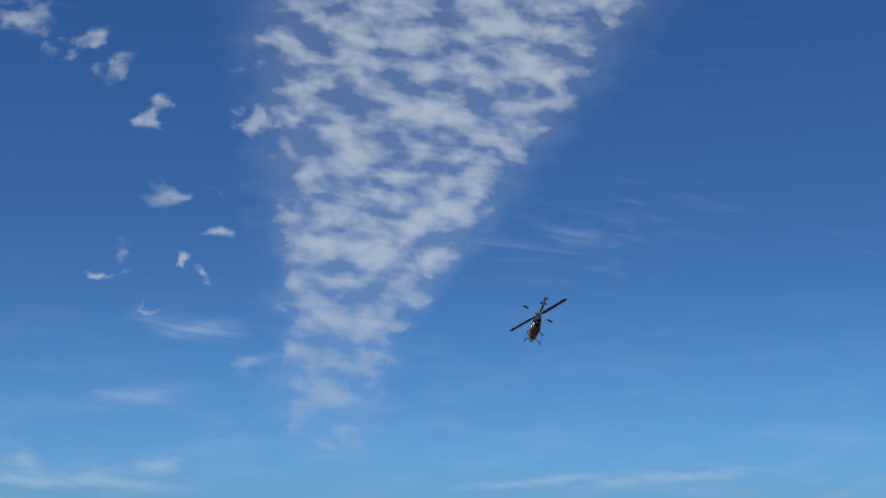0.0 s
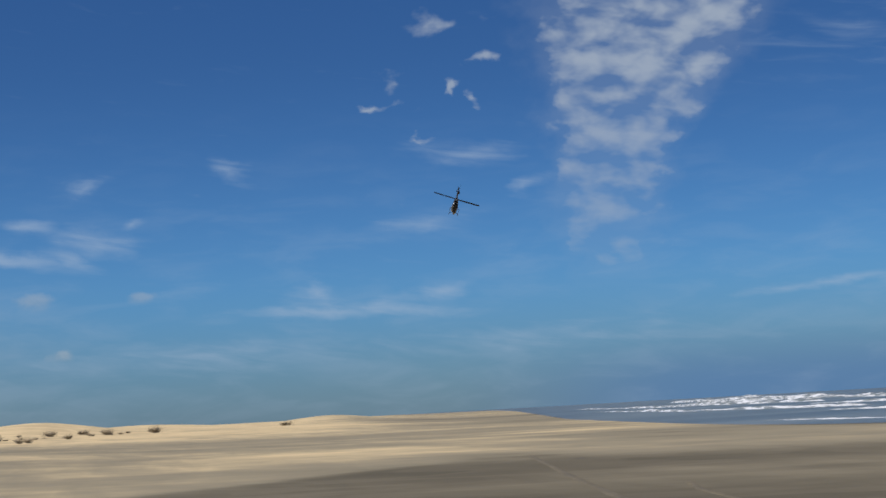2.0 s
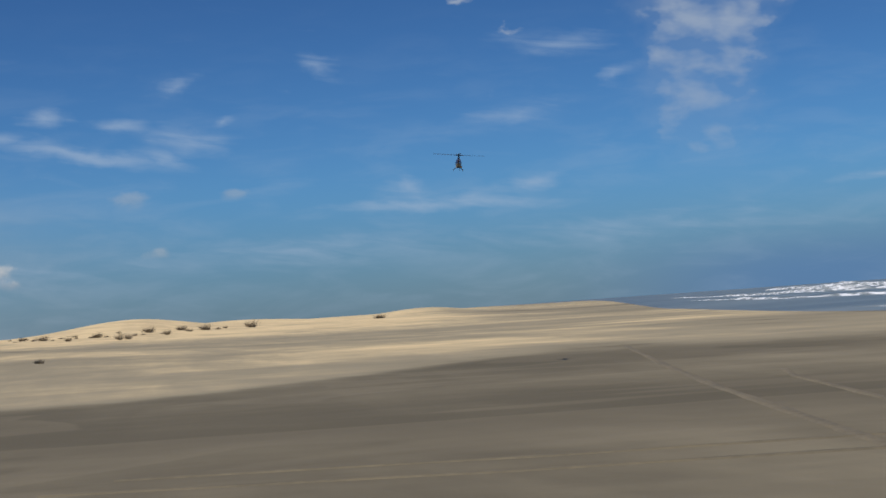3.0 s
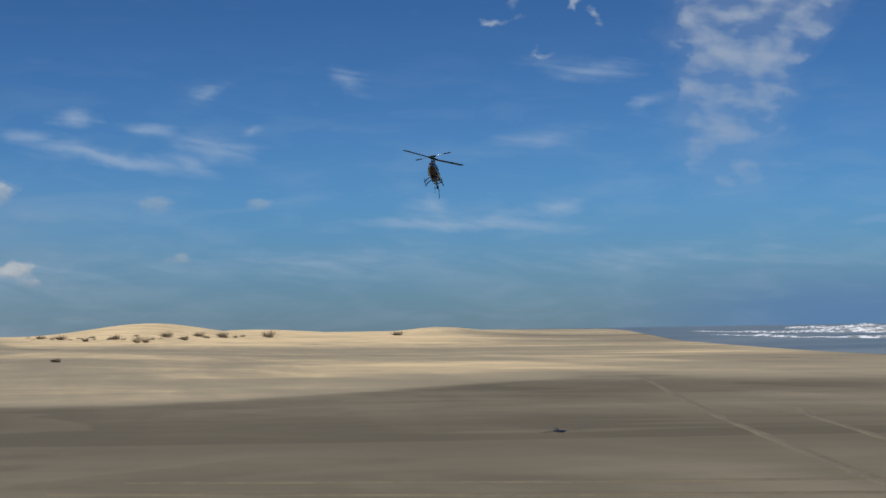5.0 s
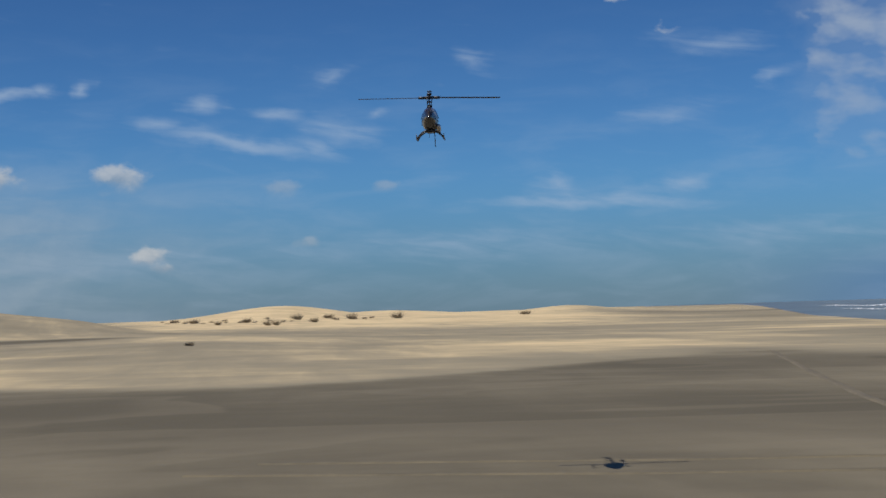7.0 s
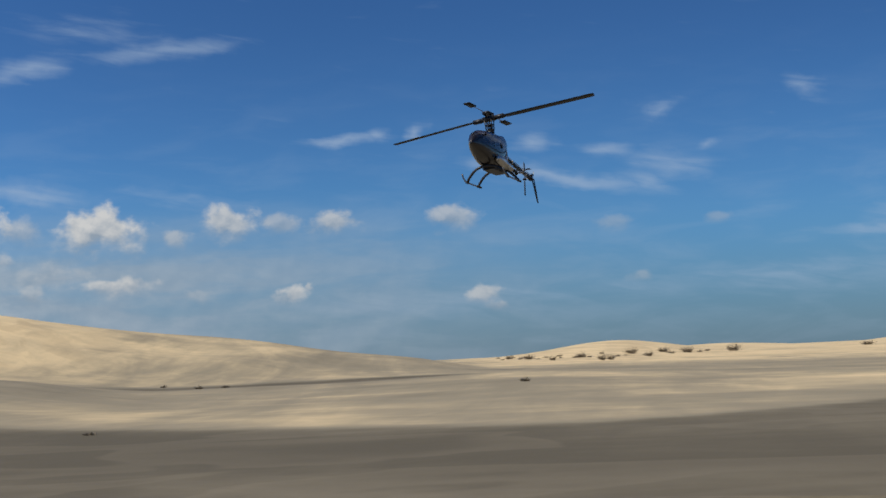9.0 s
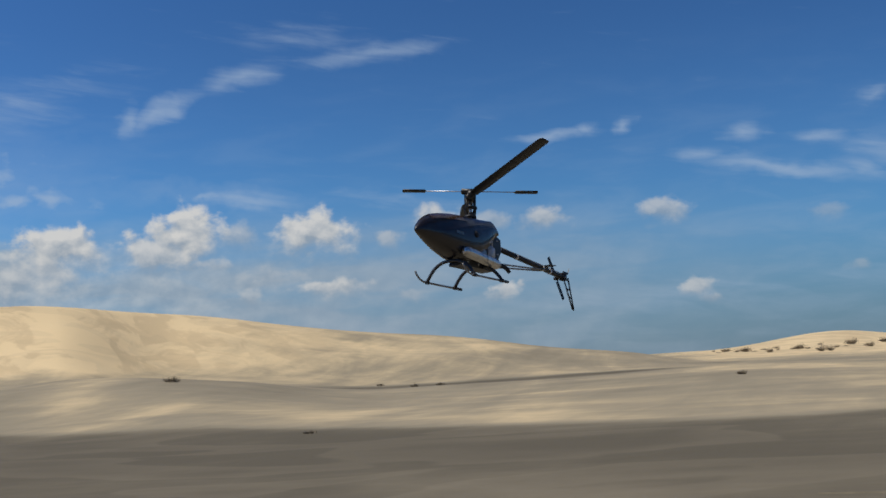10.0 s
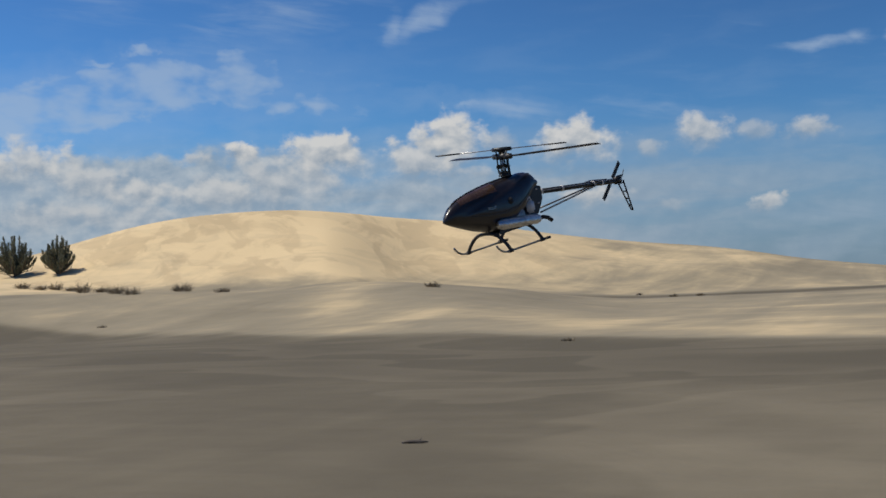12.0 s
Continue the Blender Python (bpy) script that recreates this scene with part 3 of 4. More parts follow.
def breaker(rank, az_from, az_to, height, depth, seed):
    """One line of surf: a humped ridge with a ragged foaming crest along a curve out from the shore."""
    rng = np.random.RandomState(seed)
    steps = max(int((az_to - az_from) / 0.10), 12)
    az = np.linspace(az_from, az_to, steps)
    r = shore_range(az) / rank * (1 + 0.02 * wave_noise(az * 1.3, az * 0 + seed, seed))
    ends = np.clip(np.minimum(np.arange(steps), np.arange(steps)[::-1]) / (0.22 * steps), 0, 1)
    lump = np.clip(0.62 + 0.5 * wave_noise(az * 2.2, az * 0 + 1.0, seed + 1, 5), 0.12, 1.3) * ends ** 0.6
    across = np.linspace(-1, 1, 9)
    verts, faces = [], []
    for i in range(steps):
        for c in across:
            rr = r[i] + c * depth * (0.5 + 0.5 * lump[i]) * 0.5
            zz = -0.17 + height * lump[i] * max(1 - c * c, 0) ** 1.3 * rng.uniform(0.8, 1.15)
            verts.append((-math.sin(radians(az[i])) * rr, math.cos(radians(az[i])) * rr, zz))
    for i in range(steps - 1):
        for k in range(8):
            a = i * 9 + k
            faces.append((a, a + 1, a + 10, a + 9))
    middle = heading((az_from + az_to) / 2) * float(r.mean())
    me = bpy.data.meshes.new("breaking_wave")
    me.from_pydata([(v[0] - middle.x, v[1] - middle.y, v[2]) for v in verts], [], faces)
    me.materials.append(FOAM)
    me.polygons.foreach_set("use_smooth", [True] * len(me.polygons))
    me.update()
    ob = new("breaking_wave", me)
    ob.location = (middle.x, middle.y, 0)
    return tagged(ob, "white foaming line of surf rolling onto the beach", "wave", "surf lines")


WAVES = [
    breaker(0.88, -4.0, 6.2, 0.10, 1.2, 1), breaker(0.80, -9.0, -1.0, 0.10, 1.2, 2), breaker(0.60, -3.0, 3.6, 0.25, 2.2, 3),
    breaker(0.50, 2.0, 8.6, 0.35, 3.0, 4), breaker(0.52, 7.8, 11.4, 0.35, 3.5, 5), breaker(0.39, -1.5, 4.2, 0.45, 4.0, 6),
    breaker(0.31, 3.6, 9.2, 1.15, 9.0, 7), breaker(0.31, -7.0, -0.6, 0.7, 6.0, 8), breaker(0.25, -0.4, 3.0, 0.9, 8.0, 9),
    breaker(0.22, 2.6, 7.0, 1.8, 12.0, 10), breaker(0.20, -5.5, -1.6, 1.0, 9.0, 11), breaker(0.35, 8.0, 12.0, 0.6, 7.0, 12), breaker(0.17, 4.4, 8.8, 1.7, 13.0, 13),
]


# ---- plants and flotsam on the sand ----
def leaf_material(name, a, b_):
    m = material(name, a, 0.75)
    n, b = Net(m.node_tree), m.node_tree.nodes["Principled BSDF"]
    g = n.node("ShaderNodeNewGeometry").outputs["Random Per Island"]
    n.put(b.inputs["Base Color"], n.mix(g, a, b_))
    return m


NEEDLE = leaf_material("needle_leaves", (0.095, 0.110, 0.075), (0.200, 0.210, 0.145))
BARK = worn("bark", (0.10, 0.075, 0.055), (0.17, 0.13, 0.10), 0.9, 0, 0, 8, 0.01)
DRY_GRASS = leaf_material("dry_grass", (0.105, 0.085, 0.055), (0.27, 0.215, 0.135))
DRIFTWOOD = worn("driftwood", (0.055, 0.045, 0.038), (0.12, 0.10, 0.08), 0.9, 0, 0, 20, 0.004)


def add_leaf(verts, faces, at, along, length, width, rng):
    side = along.cross(Vector((rng.uniform(-1, 1), rng.uniform(-1, 1), rng.uniform(-1, 1)))).normalized() * width
    k = len(verts)
    verts.extend([at - side * 0.6, at + along * length * 0.5 + side, at + along * length, at + side * 0.6 + along * 0.02, at + along * length * 0.5 - side])
    faces.extend([(k, k + 3, k + 1), (k, k + 1, k + 2), (k, k + 2, k + 4)])


def bush(at, height, spread, seed, limbs=24):
    """A wind-cut evergreen bush: forked trunk, rising limbs and sprays of needle leaves."""
    rng = random.Random(seed)
    thing = new("evergreen_bush")
    thing.location = at - Vector((0, 0, 0.1))
    trunk, verts, faces = bmesh.new(), [], []
    tube([(0, 0, 0), (0.05, 0, height * 0.2), (0.0, 0.05, height * 0.5)], [0.10, 0.075, 0.03], 8, trunk)
    for k in range(limbs):
        # plumes that fan out low and end upright, the inner ones tallest
        a, out = 2.4 * k + rng.uniform(-0.4, 0.4), math.sqrt((k + 0.5) / limbs)
        top = height * (1.0 - 0.50 * out ** 2) * rng.uniform(0.80, 1.05)
        base = Vector((0, 0, rng.uniform(0.03, 0.22) * height))
        mid = Vector((math.cos(a) * spread * out * 0.75, math.sin(a) * spread * out * 0.75, base.z + (top - base.z) * rng.uniform(0.08, 0.34)))
        tip = Vector((math.cos(a) * spread * out, math.sin(a) * spread * out, top))
        tube([base, mid, tip], [0.04, 0.028, 0.008], 6, trunk)
        for j in range(34):
            t = 0.12 + 0.88 * (j / 33)
            on = base.lerp(mid, t).lerp(mid.lerp(tip, t), t)
            for _ in range(10):
                way = Vector((rng.uniform(-1, 1), rng.uniform(-1, 1), rng.uniform(-0.3, 0.9))).normalized()
                fat = 0.20 * (1.15 - t)
                add_leaf(verts, faces, on + way * rng.uniform(0, fat), (way * 0.7 + Vector((0, 0, 0.9))).normalized(), rng.uniform(0.18, 0.42) * (1.2 - 0.5 * t), 0.026, rng)
    part("trunk", trunk, BARK, thing)
    me = bpy.data.meshes.new("crown")
    me.from_pydata([tuple(v) for v in verts], [], faces)
    me.materials.append(NEEDLE)
    crown = new("crown", me)
    crown.parent = thing
    return tagged(thing, "dark green wind-cut evergreen bush at the dune's foot", "bush", "bushes at the dune")


for az, el, h, s, seed in ((67.25, 0.99, 3.9, 2.0, 3), (65.82, 1.02, 3.4, 1.6, 8)):
    bush(stand_at(az, el), h, s, seed, 38)


def tussock(at, height, spread, seed, blades=90):
    """A low clump of dry beach grass on its own little mound of leaves."""
    rng = random.Random(seed)
    verts, faces = [], []
    # the matted root mound that holds the blades
    mound, skirt = [], []
    for ring, (d, z) in enumerate(((1.0, -0.05), (0.72, 0.08), (0.36, 0.13))):
        for k in range(10):
            a = 2 * math.pi * k / 10
            mound.append(Vector((math.cos(a) * d, math.sin(a) * d, 0)) * spread * rng.uniform(0.36, 0.48) + Vector((0, 0, z * height)))
        if ring:
            skirt.extend((10 * ring - 10 + k, 10 * ring - 10 + (k + 1) % 10, 10 * ring + (k + 1) % 10, 10 * ring + k) for k in range(10))
    skirt.append(tuple(range(20, 30)))
    for _ in range(blades):
        a, d = rng.uniform(0, 2 * math.pi), abs(rng.gauss(0, 0.36)) * spread
        lean = Vector((math.cos(a) * rng.uniform(0.1, 1.1) - 0.35, math.sin(a) * rng.uniform(0.1, 1.1), rng.uniform(0.4, 1.0))).normalized()
        add_leaf(verts, faces, Vector((math.cos(a) * d, math.sin(a) * d, -0.03)), lean, height * rng.uniform(0.5, 1.1), 0.010 + 0.006 * spread, rng)
    made = []
    for name, v, f in (("grass_tussock", mound, skirt), ("grass_tuft", verts, faces)):
        me = bpy.data.meshes.new(name)
        me.from_pydata([tuple(p) for p in v], [], f)
        me.materials.append(DRY_GRASS)
        made.append(new(name, me))
    ob, tuft = made
    tuft.parent = ob
    tagged(tuft, "thin dry grass blades", kind="stuff")
    ob.location = at
    return tagged(ob, "low clump of dry brown beach grass on pale sand", "grass clump", "grass clumps")


rnd = random.Random(17)
for az, el, h, s in ((67.0, 0.59, 0.45, 1.0), (66.4, 0.52, 0.4, 0.9), (65.9, 0.50, 0.55, 0.7), (65.4, 0.44, 0.35, 1.1), (65.0, 0.37, 0.6, 0.6), (64.4, 0.36, 0.35, 0.8),
                     (63.9, 0.29, 0.5, 0.8), (63.4, 0.24, 0.4, 0.9), (61.7, 0.28, 0.5, 1.1), (60.3, 0.19, 0.3, 0.7), (53.1, 0.06, 0.3, 0.7),
                     (26.4, -0.17, 1.1, 1.2), (28.0, -0.15, 0.9, 1.0), (29.3, -0.22, 0.7, 0.7), (30.9, -0.28, 0.8, 0.5), (30.6, -0.28, 0.7, 0.5), (34.1, -0.10, 0.6, 0.8), (32.6, -0.21, 0.6, 0.6),
                     (33.6, -0.89, 0.22, 0.32), (22.0, -0.17, 0.7, 1.6), (31.6, -0.16, 0.7, 1.0), (29.9, -0.10, 0.8, 1.3), (33.4, -0.14, 0.7, 1.2), (28.8, -0.10, 0.7, 1.2), (64.4, -0.84, 0.12, 0.35), (48.5, -2.0, 0.10, 0.25),
                     (44.8, -0.62, 0.25, 0.4), (43.9, -0.62, 0.2, 0.5), (46.0, -0.52, 0.2, 0.35)):
    tussock(stand_at(az, el), h * 1.35, s * 0.75, rnd.randrange(10 ** 6), int(110 + 90 * s))
for k in range(26):     # sparse growth along the foot of the far dune
    tussock(stand_at(27.2 + 7.4 * k / 25 + rnd.uniform(-0.15, 0.15), -0.12 + rnd.uniform(-0.06, 0.06)), rnd.uniform(0.2, 0.5), rnd.uniform(0.3, 0.7), rnd.randrange(10 ** 6), 120)


def driftwood(az, el, length, turn, seed):
    rng = random.Random(seed)
    pts = [(length * (t - 0.5), 0.03 * math.sin(5 * t + seed), 0.012 + 0.012 * math.sin(3 * t)) for t in (0, 0.2, 0.4, 0.6, 0.8, 1.0)]
    bm = tube(pts, [0.008, 0.016, 0.019, 0.017, 0.013, 0.006], 8)
    tube([pts[3], (pts[3][0] + 0.05, 0.05, 0.05)], [0.008, 0.003], 6, bm)
    ob = link_mesh("driftwood_stick", bm, DRIFTWOOD)
    ob.matrix_world = Matrix.Translation(stand_at(az, el)) @ pose(0, 0, 0, 0, 0, turn)
    return tagged(ob, "short dark driftwood stick lying on damp sand", "stick")


driftwood(53.95, -5.31, 0.28, 52, 1)


# tyre tracks: shallow strips of churned, paler sand
TRACK_SAND = worn("churned_sand", (0.172, 0.141, 0.086), (0.128, 0.108, 0.070), 0.95, 0, 0, 0.6, 0.02)


def tyre_track(points, width):
    verts, faces = [], []
    pts = [Vector((*p, 0)) for p in points]
    fine = []
    for a, b in zip(pts, pts[1:]):
        fine.extend(a.lerp(b, k / 24) for k in range(24))
    fine.append(pts[-1])
    for i, p in enumerate(fine):
        along = (fine[min(i + 1, len(fine) - 1)] - fine[max(i - 1, 0)]).normalized()
        side = Vector((-along.y, along.x, 0))
        az, r = math.degrees(math.atan2(-p.x, p.y)), p.length
        z = float(ground_height(np.float64(az), np.float64(r)))
        ragged = 1 + 0.10 * math.sin(i * 0.9) + 0.15 * math.sin(i * 0.33)
        for c, h in ((-0.5, -0.014), (-0.3, 0.012), (0.0, 0.004), (0.3, 0.012), (0.5, -0.014)):
            q = p + side * width * c * ragged
            verts.append((q.x, q.y, z + h + 0.006))
    for i in range(len(fine) - 1):
        for k in range(4):
            a = i * 5 + k
            faces.append((a, a + 1, a + 6, a + 5))
    me = bpy.data.meshes.new("tyre_track")
    me.from_pydata(verts, [], faces)
    me.materials.append(TRACK_SAND)
    me.polygons.foreach_set("use_smooth", [True] * len(me.polygons))
    return tagged(new("tyre_track", me), "pale churned tyre track pressed into damp sand", "track", kind="structure")


tyre_track([(-13.0, 53.4), (-7.8, 36.0), (-5.2, 27.6), (-2.3, 18.9), (-1.4, 16.2)], 0.22)
tyre_track([(-4.7, 32.0), (-4.1, 29.3), (-2.1, 23.0), (-0.8, 18.5)], 0.16)
tyre_track([(-9.5, 15.6), (-4.8, 16.6), (-1.6, 17.6), (1.5, 18.6)], 0.16)
tyre_track([(-9.6, 14.3), (-4.8, 15.2), (-1.6, 16.1), (1.5, 17.0)], 0.16)

# ---- the model helicopter: x ahead, y to its left, z up, standing height at its skids ----
HUB_Z = 0.432
heli = tagged(new("model_helicopter"), "black radio-controlled model helicopter with silver silencer, hovering over sand", "model helicopter")

STATIONS = [(0.464, 0.186, 0.194, 0.004), (0.445, 0.177, 0.218, 0.017), (0.41, 0.162, 0.247, 0.031), (0.35, 0.138, 0.273, 0.049), (0.28, 0.112, 0.290, 0.063), (0.20, 0.090, 0.300, 0.073),
            (0.12, 0.078, 0.306, 0.078), (0.04, 0.088, 0.309, 0.077), (-0.03, 0.128, 0.309, 0.072), (-0.085, 0.176, 0.312, 0.064), (-0.112, 0.204, 0.310, 0.058), (-0.130, 0.214, 0.296, 0.055), (-0.157, 0.232, 0.262, 0.048)]


def canopy_point(x, angle, grow=0.0):
    """A point of the canopy's skin; angle 0 is the ridge, 90 the left side."""
    s = STATIONS
    k = next((i for i in range(len(s) - 1) if s[i + 1][0] <= x <= s[i][0]), len(s) - 2)
    t = (s[k][0] - x) / (s[k][0] - s[k + 1][0])
    zb, zt, hw = (s[k][i] + (s[k + 1][i] - s[k][i]) * t for i in (1, 2, 3))
    c, q = math.cos(radians(angle)), math.sin(radians(angle))
    up = math.copysign(abs(c) ** 0.92, c)
    out = math.copysign(abs(q) ** 0.85, q)
    zm = zb + (zt - zb) * 0.45
    lean = abs((angle + 180) % 360 - 180)
    crease = 30 + 130 * max(x + 0.10, 0)        # degrees from the ridge, lower towards the nose
    grow -= 0.0055 * min(max((crease + 5 - lean) / 10, 0), 1) * min(max((0.40 - x) / 0.12, 0), 1) * min(hw / 0.05, 1)
    return Vector((x, out * (hw + grow), zm + up * ((zt - zm if c > 0 else zm - zb) + grow)))


def skin(x0, x1, a0, a1, nx, na, grow, closed=False):
    bm = bmesh.new()
    rows = []
    for i in range(nx + 1):
        x = x0 + (x1 - x0) * i / nx
        rows.append([bm.verts.new(canopy_point(x, a0 + (a1 - a0) * k / na, grow)) for k in range(na if closed else na + 1)])
    for a, b in zip(rows, rows[1:]):
        for k in range(len(a) if closed else len(a) - 1):
            j = (k + 1) % len(a)
            bm.faces.new((a[k], a[j], b[j], b[k]))
    if closed:
        bm.faces.new(rows[0])
        bm.faces.new(rows[-1])
    bmesh.ops.recalc_face_normals(bm, faces=bm.faces)
    return bm


canopy = part("canopy", skin(0.464, -0.155, 0, 360, 60, 72, 0, True), CANOPY, heli, "glossy black painted canopy")
for a, b in ((6, 48), (-48, -6)):
    part("windscreen", skin(0.37, 0.14, a, b, 24, 16, 0.0015), SCREEN, canopy, "brown tinted windscreen")
part("canopy_ridge", tube([canopy_point(0.42 - 0.46 * k / 20, 0, 0.0015) for k in range(21)], 0.0035, 8), PLASTIC, canopy)
for s in (1, -1):
    # narrow plate with unreadable lettering, as small bars
    for k, (w0, w1) in enumerate(((0.0, 0.008), (0.010, 0.017), (0.019, 0.027), (0.029, 0.036), (0.038, 0.047))):
        bm = bmesh.new()
        q = [canopy_point(0.235 - w, s * (88 - u), 0.002) for w, u in ((w0, 1), (w1, 0), (w1, 6), (w0, 7))]
        bm.faces.new([bm.verts.new(p) for p in q])
        bmesh.ops.solidify(bm, geom=bm.faces[:], thickness=0.0012)
        part("lettering_bar", bm, STEEL, canopy, "pale grey lettering too small to read", False)
    bm = tube([canopy_point(0.085, s * 80, -0.003), canopy_point(0.085, s * 80, 0.0035)], [0.017, 0.016], 16)
    part("canopy_grommet", bm, RUBBER, canopy)
    bm = skin(0.33, -0.10, s * 96, s * 101, 24, 2, 0.0018)
    part("side_stripe", bm, PLASTIC, canopy)

# mechanics behind and under the canopy
for y in (0.034, -0.034):
    part("side_frame", plate([(0.15, 0.075), (0.05, 0.072), (-0.10, 0.075), (-0.145, 0.11), (-0.185, 0.165), (-0.185, 0.222), (-0.12, 0.25), (0.0, 0.25), (0.12, 0.2)], y - 0.0025, y + 0.0025), PLASTIC, heli, smooth=False)
part("base_tray", slab((-0.12, -0.036, 0.066), (0.16, 0.036, 0.078), 0.003), PLASTIC, heli, smooth=False)
part("fuel_tank", slab((-0.10, 0.036, 0.118), (-0.05, 0.062, 0.178), 0.010), WHITE, heli, "milky white fuel tank")
eng = bmesh.new()
tube([(0.02, -0.03, 0.125), (0.02, 0.05, 0.125)], 0.022, 14, eng)
for k in range(6):
    tube([(0.02, 0.034 + 0.006 * k, 0.125), (0.02, 0.037 + 0.006 * k, 0.125)], 0.030, 16, eng)
part("engine", eng, NITRO_ENGINE, heli, "finned grey metal engine")
part("clutch_housing", tube([(0.02, 0, 0.15), (0.02, 0, 0.20)], [0.034, 0.030], 18), NITRO_ENGINE, heli)
part("main_gear", tube([(0, 0, 0.205), (0, 0, 0.213)], 0.050, 32), WHITE, heli)
for k, (x, y) in enumerate(((0.06, 0.03), (0.06, -0.03), (0.14, 0.03), (0.14, -0.03))):
    part("servo", slab((x - 0.02, y - 0.012, 0.09), (x + 0.02, y + 0.012, 0.13), 0.002), RUBBER, heli, smooth=False)
M_FRONT, M_REAR = Vector((0.200, 0.078, 0.119)), Vector((-0.098, 0.071, 0.087))
ax = (M_REAR - M_FRONT)
muffler = part("silencer", tube([M_FRONT, M_FRONT + ax * 0.03, M_FRONT + ax * 0.10, M_FRONT + ax * 0.92, M_FRONT + ax * 0.98, M_REAR], [0.010, 0.019, 0.0235, 0.0235, 0.018, 0.009], 24), ALLOY, heli, "bright silver metal exhaust silencer")
part("seam", tube([M_FRONT + ax * 0.55, M_FRONT + ax * 0.575], 0.0245, 24), STEEL, muffler)
part("header_pipe", tube([(0.03, 0.05, 0.115), (0.06, 0.07, 0.11), (0.10, 0.078, 0.108)], 0.010, 12), ALLOY, muffler)
part("exhaust_hose", tube([M_REAR + ax * -0.02, M_REAR + Vector((-0.025, 0.003, 0.001)), M_REAR + Vector((-0.05, 0.009, -0.008)), M_REAR + Vector((-0.068, 0.015, -0.026))], 0.0095, 12), RUBBER, muffler, "bent black rubber exhaust hose")

for k, (x, z) in enumerate(((0.11, 0.085), (0.02, 0.083), (-0.08, 0.087), (-0.15, 0.15), (-0.15, 0.215), (-0.06, 0.235))):
    part("frame_bolt", tube([(x, -0.041, z), (x, 0.041, z)], 0.0042, 8), STEEL, heli)
part("fuel_line", tube([(-0.075, 0.058, 0.176), (-0.06, 0.066, 0.195), (-0.02, 0.066, 0.18), (0.0, 0.058, 0.15)], 0.0028, 8), WHITE, heli)
part("receiver_pack", slab((0.17, -0.022, 0.105), (0.25, 0.022, 0.150), 0.006), RUBBER, heli)
part("cooling_shroud", tube([(0.02, -0.038, 0.14), (0.02, -0.038, 0.20)], [0.045, 0.040], 18), PLASTIC, heli)

# landing gear
for x in (0.200, -0.026):
    arch = [(x, y, 0.004 + 0.078 * (1 - abs(y / 0.127) ** 2.6)) for y in np.linspace(-0.127, 0.127, 25)]
    part("landing_strut", tube(arch, 0.0078, 10, None, 1.0), PLASTIC, heli, "bowed black plastic strut")
for s in (1, -1):
    y = 0.127 * s
    skid = part("skid", tube([(0.292, y, 0.043), (0.283, y, 0.030), (0.268, y, 0.016), (0.248, y, 0.006), (0.225, y, 0.001), (0.10, y, 0), (-0.07, y, 0)], 0.0046, 10), SKID_TUBE, heli, "thin grey metal skid tube")
    part("skid_cap", tube([(-0.052, y, 0), (-0.080, y, 0)], [0.0068, 0.006], 10), RUBBER, skid)
    for x in (0.200, -0.026):
        part("skid_clamp", tube([(x - 0.012, y, 0.001), (x + 0.012, y, 0.001)], 0.0082, 10), PLASTIC, skid)

# tail
B0, B1 = Vector((-0.150, 0, 0.200)), Vector((-0.815, 0, 0.126))
bx = B1 - B0
boom = part("tail_boom", tube([B0, B0 + bx * 0.5, B1], 0.0125, 16), CARBON, heli, "long black tail boom")
for t in (0.10, 0.335, 0.70, 0.80):
    part("boom_clamp", tube([B0 + bx * t, B0 + bx * (t + 0.017)], 0.0142, 16), WHITE, boom, "white clamp ring")
part("boom_holder", slab((-0.20, -0.028, 0.178), (-0.14, 0.028, 0.222), 0.006), PLASTIC, heli)
for s in (1, -1):
    part("boom_brace", tube([(-0.15, 0.040 * s, 0.105), B0 + bx * 0.72 + Vector((0, 0.013 * s, -0.008))], 0.0042, 8), SKID_TUBE, heli, "thin grey metal boom brace")
part("control_rod", tube([(-0.12, 0.02, 0.205), B1 + Vector((0.03, 0.016, 0.012))], 0.0016, 6), STEEL, heli)
stab = B0 + bx * 0.74
part("stabiliser", slab(stab + Vector((-0.030, -0.052, 0.0126)), stab + Vector((0.02, 0.052, 0.0152)), 0.0012), PLASTIC, heli, smooth=False)
gear = part("tail_gearbox", slab(B1 + Vector((-0.028, -0.014, -0.017)), B1 + Vector((0.018, 0.014, 0.020)), 0.005), PLASTIC, heli)
part("shaft", tube([B1 + Vector((-0.008, 0.016, 0)), B1 + Vector((-0.008, -0.042, 0))], 0.005, 10), STEEL, gear)
fin = bmesh.new()
F0, F1 = Vector((-0.818, 0.016, 0.112)), Vector((-0.873, 0.016, -0.036))
tube([F0 + Vector((0.016, 0, 0)), F1 + Vector((0.004, 0, 0.004))], 0.0038, 8, fin)
tube([F0 + Vector((-0.026, 0, 0.01)), F1 + Vector((-0.010, 0, 0.0))], 0.0038, 8, fin)
for t in (0.0, 0.3, 0.55, 0.78, 0.97):
    a, b = (F0 + Vector((0.016, 0, 0))).lerp(F1, t), (F0 + Vector((-0.026, 0, 0.01))).lerp(F1 + Vector((-0.01, 0, 0)), min(t + 0.08, 1))
    tube([a, b], 0.0034, 8, fin)
part("tail_fin", fin, PLASTIC, heli, "pierced black plastic tail fin")
part("fin_horn", plate([(-0.80, 0.14), (-0.845, 0.14), (-0.862, 0.172), (-0.850, 0.150), (-0.80, 0.152)], 0.013, 0.018), PLASTIC, heli, smooth=False)

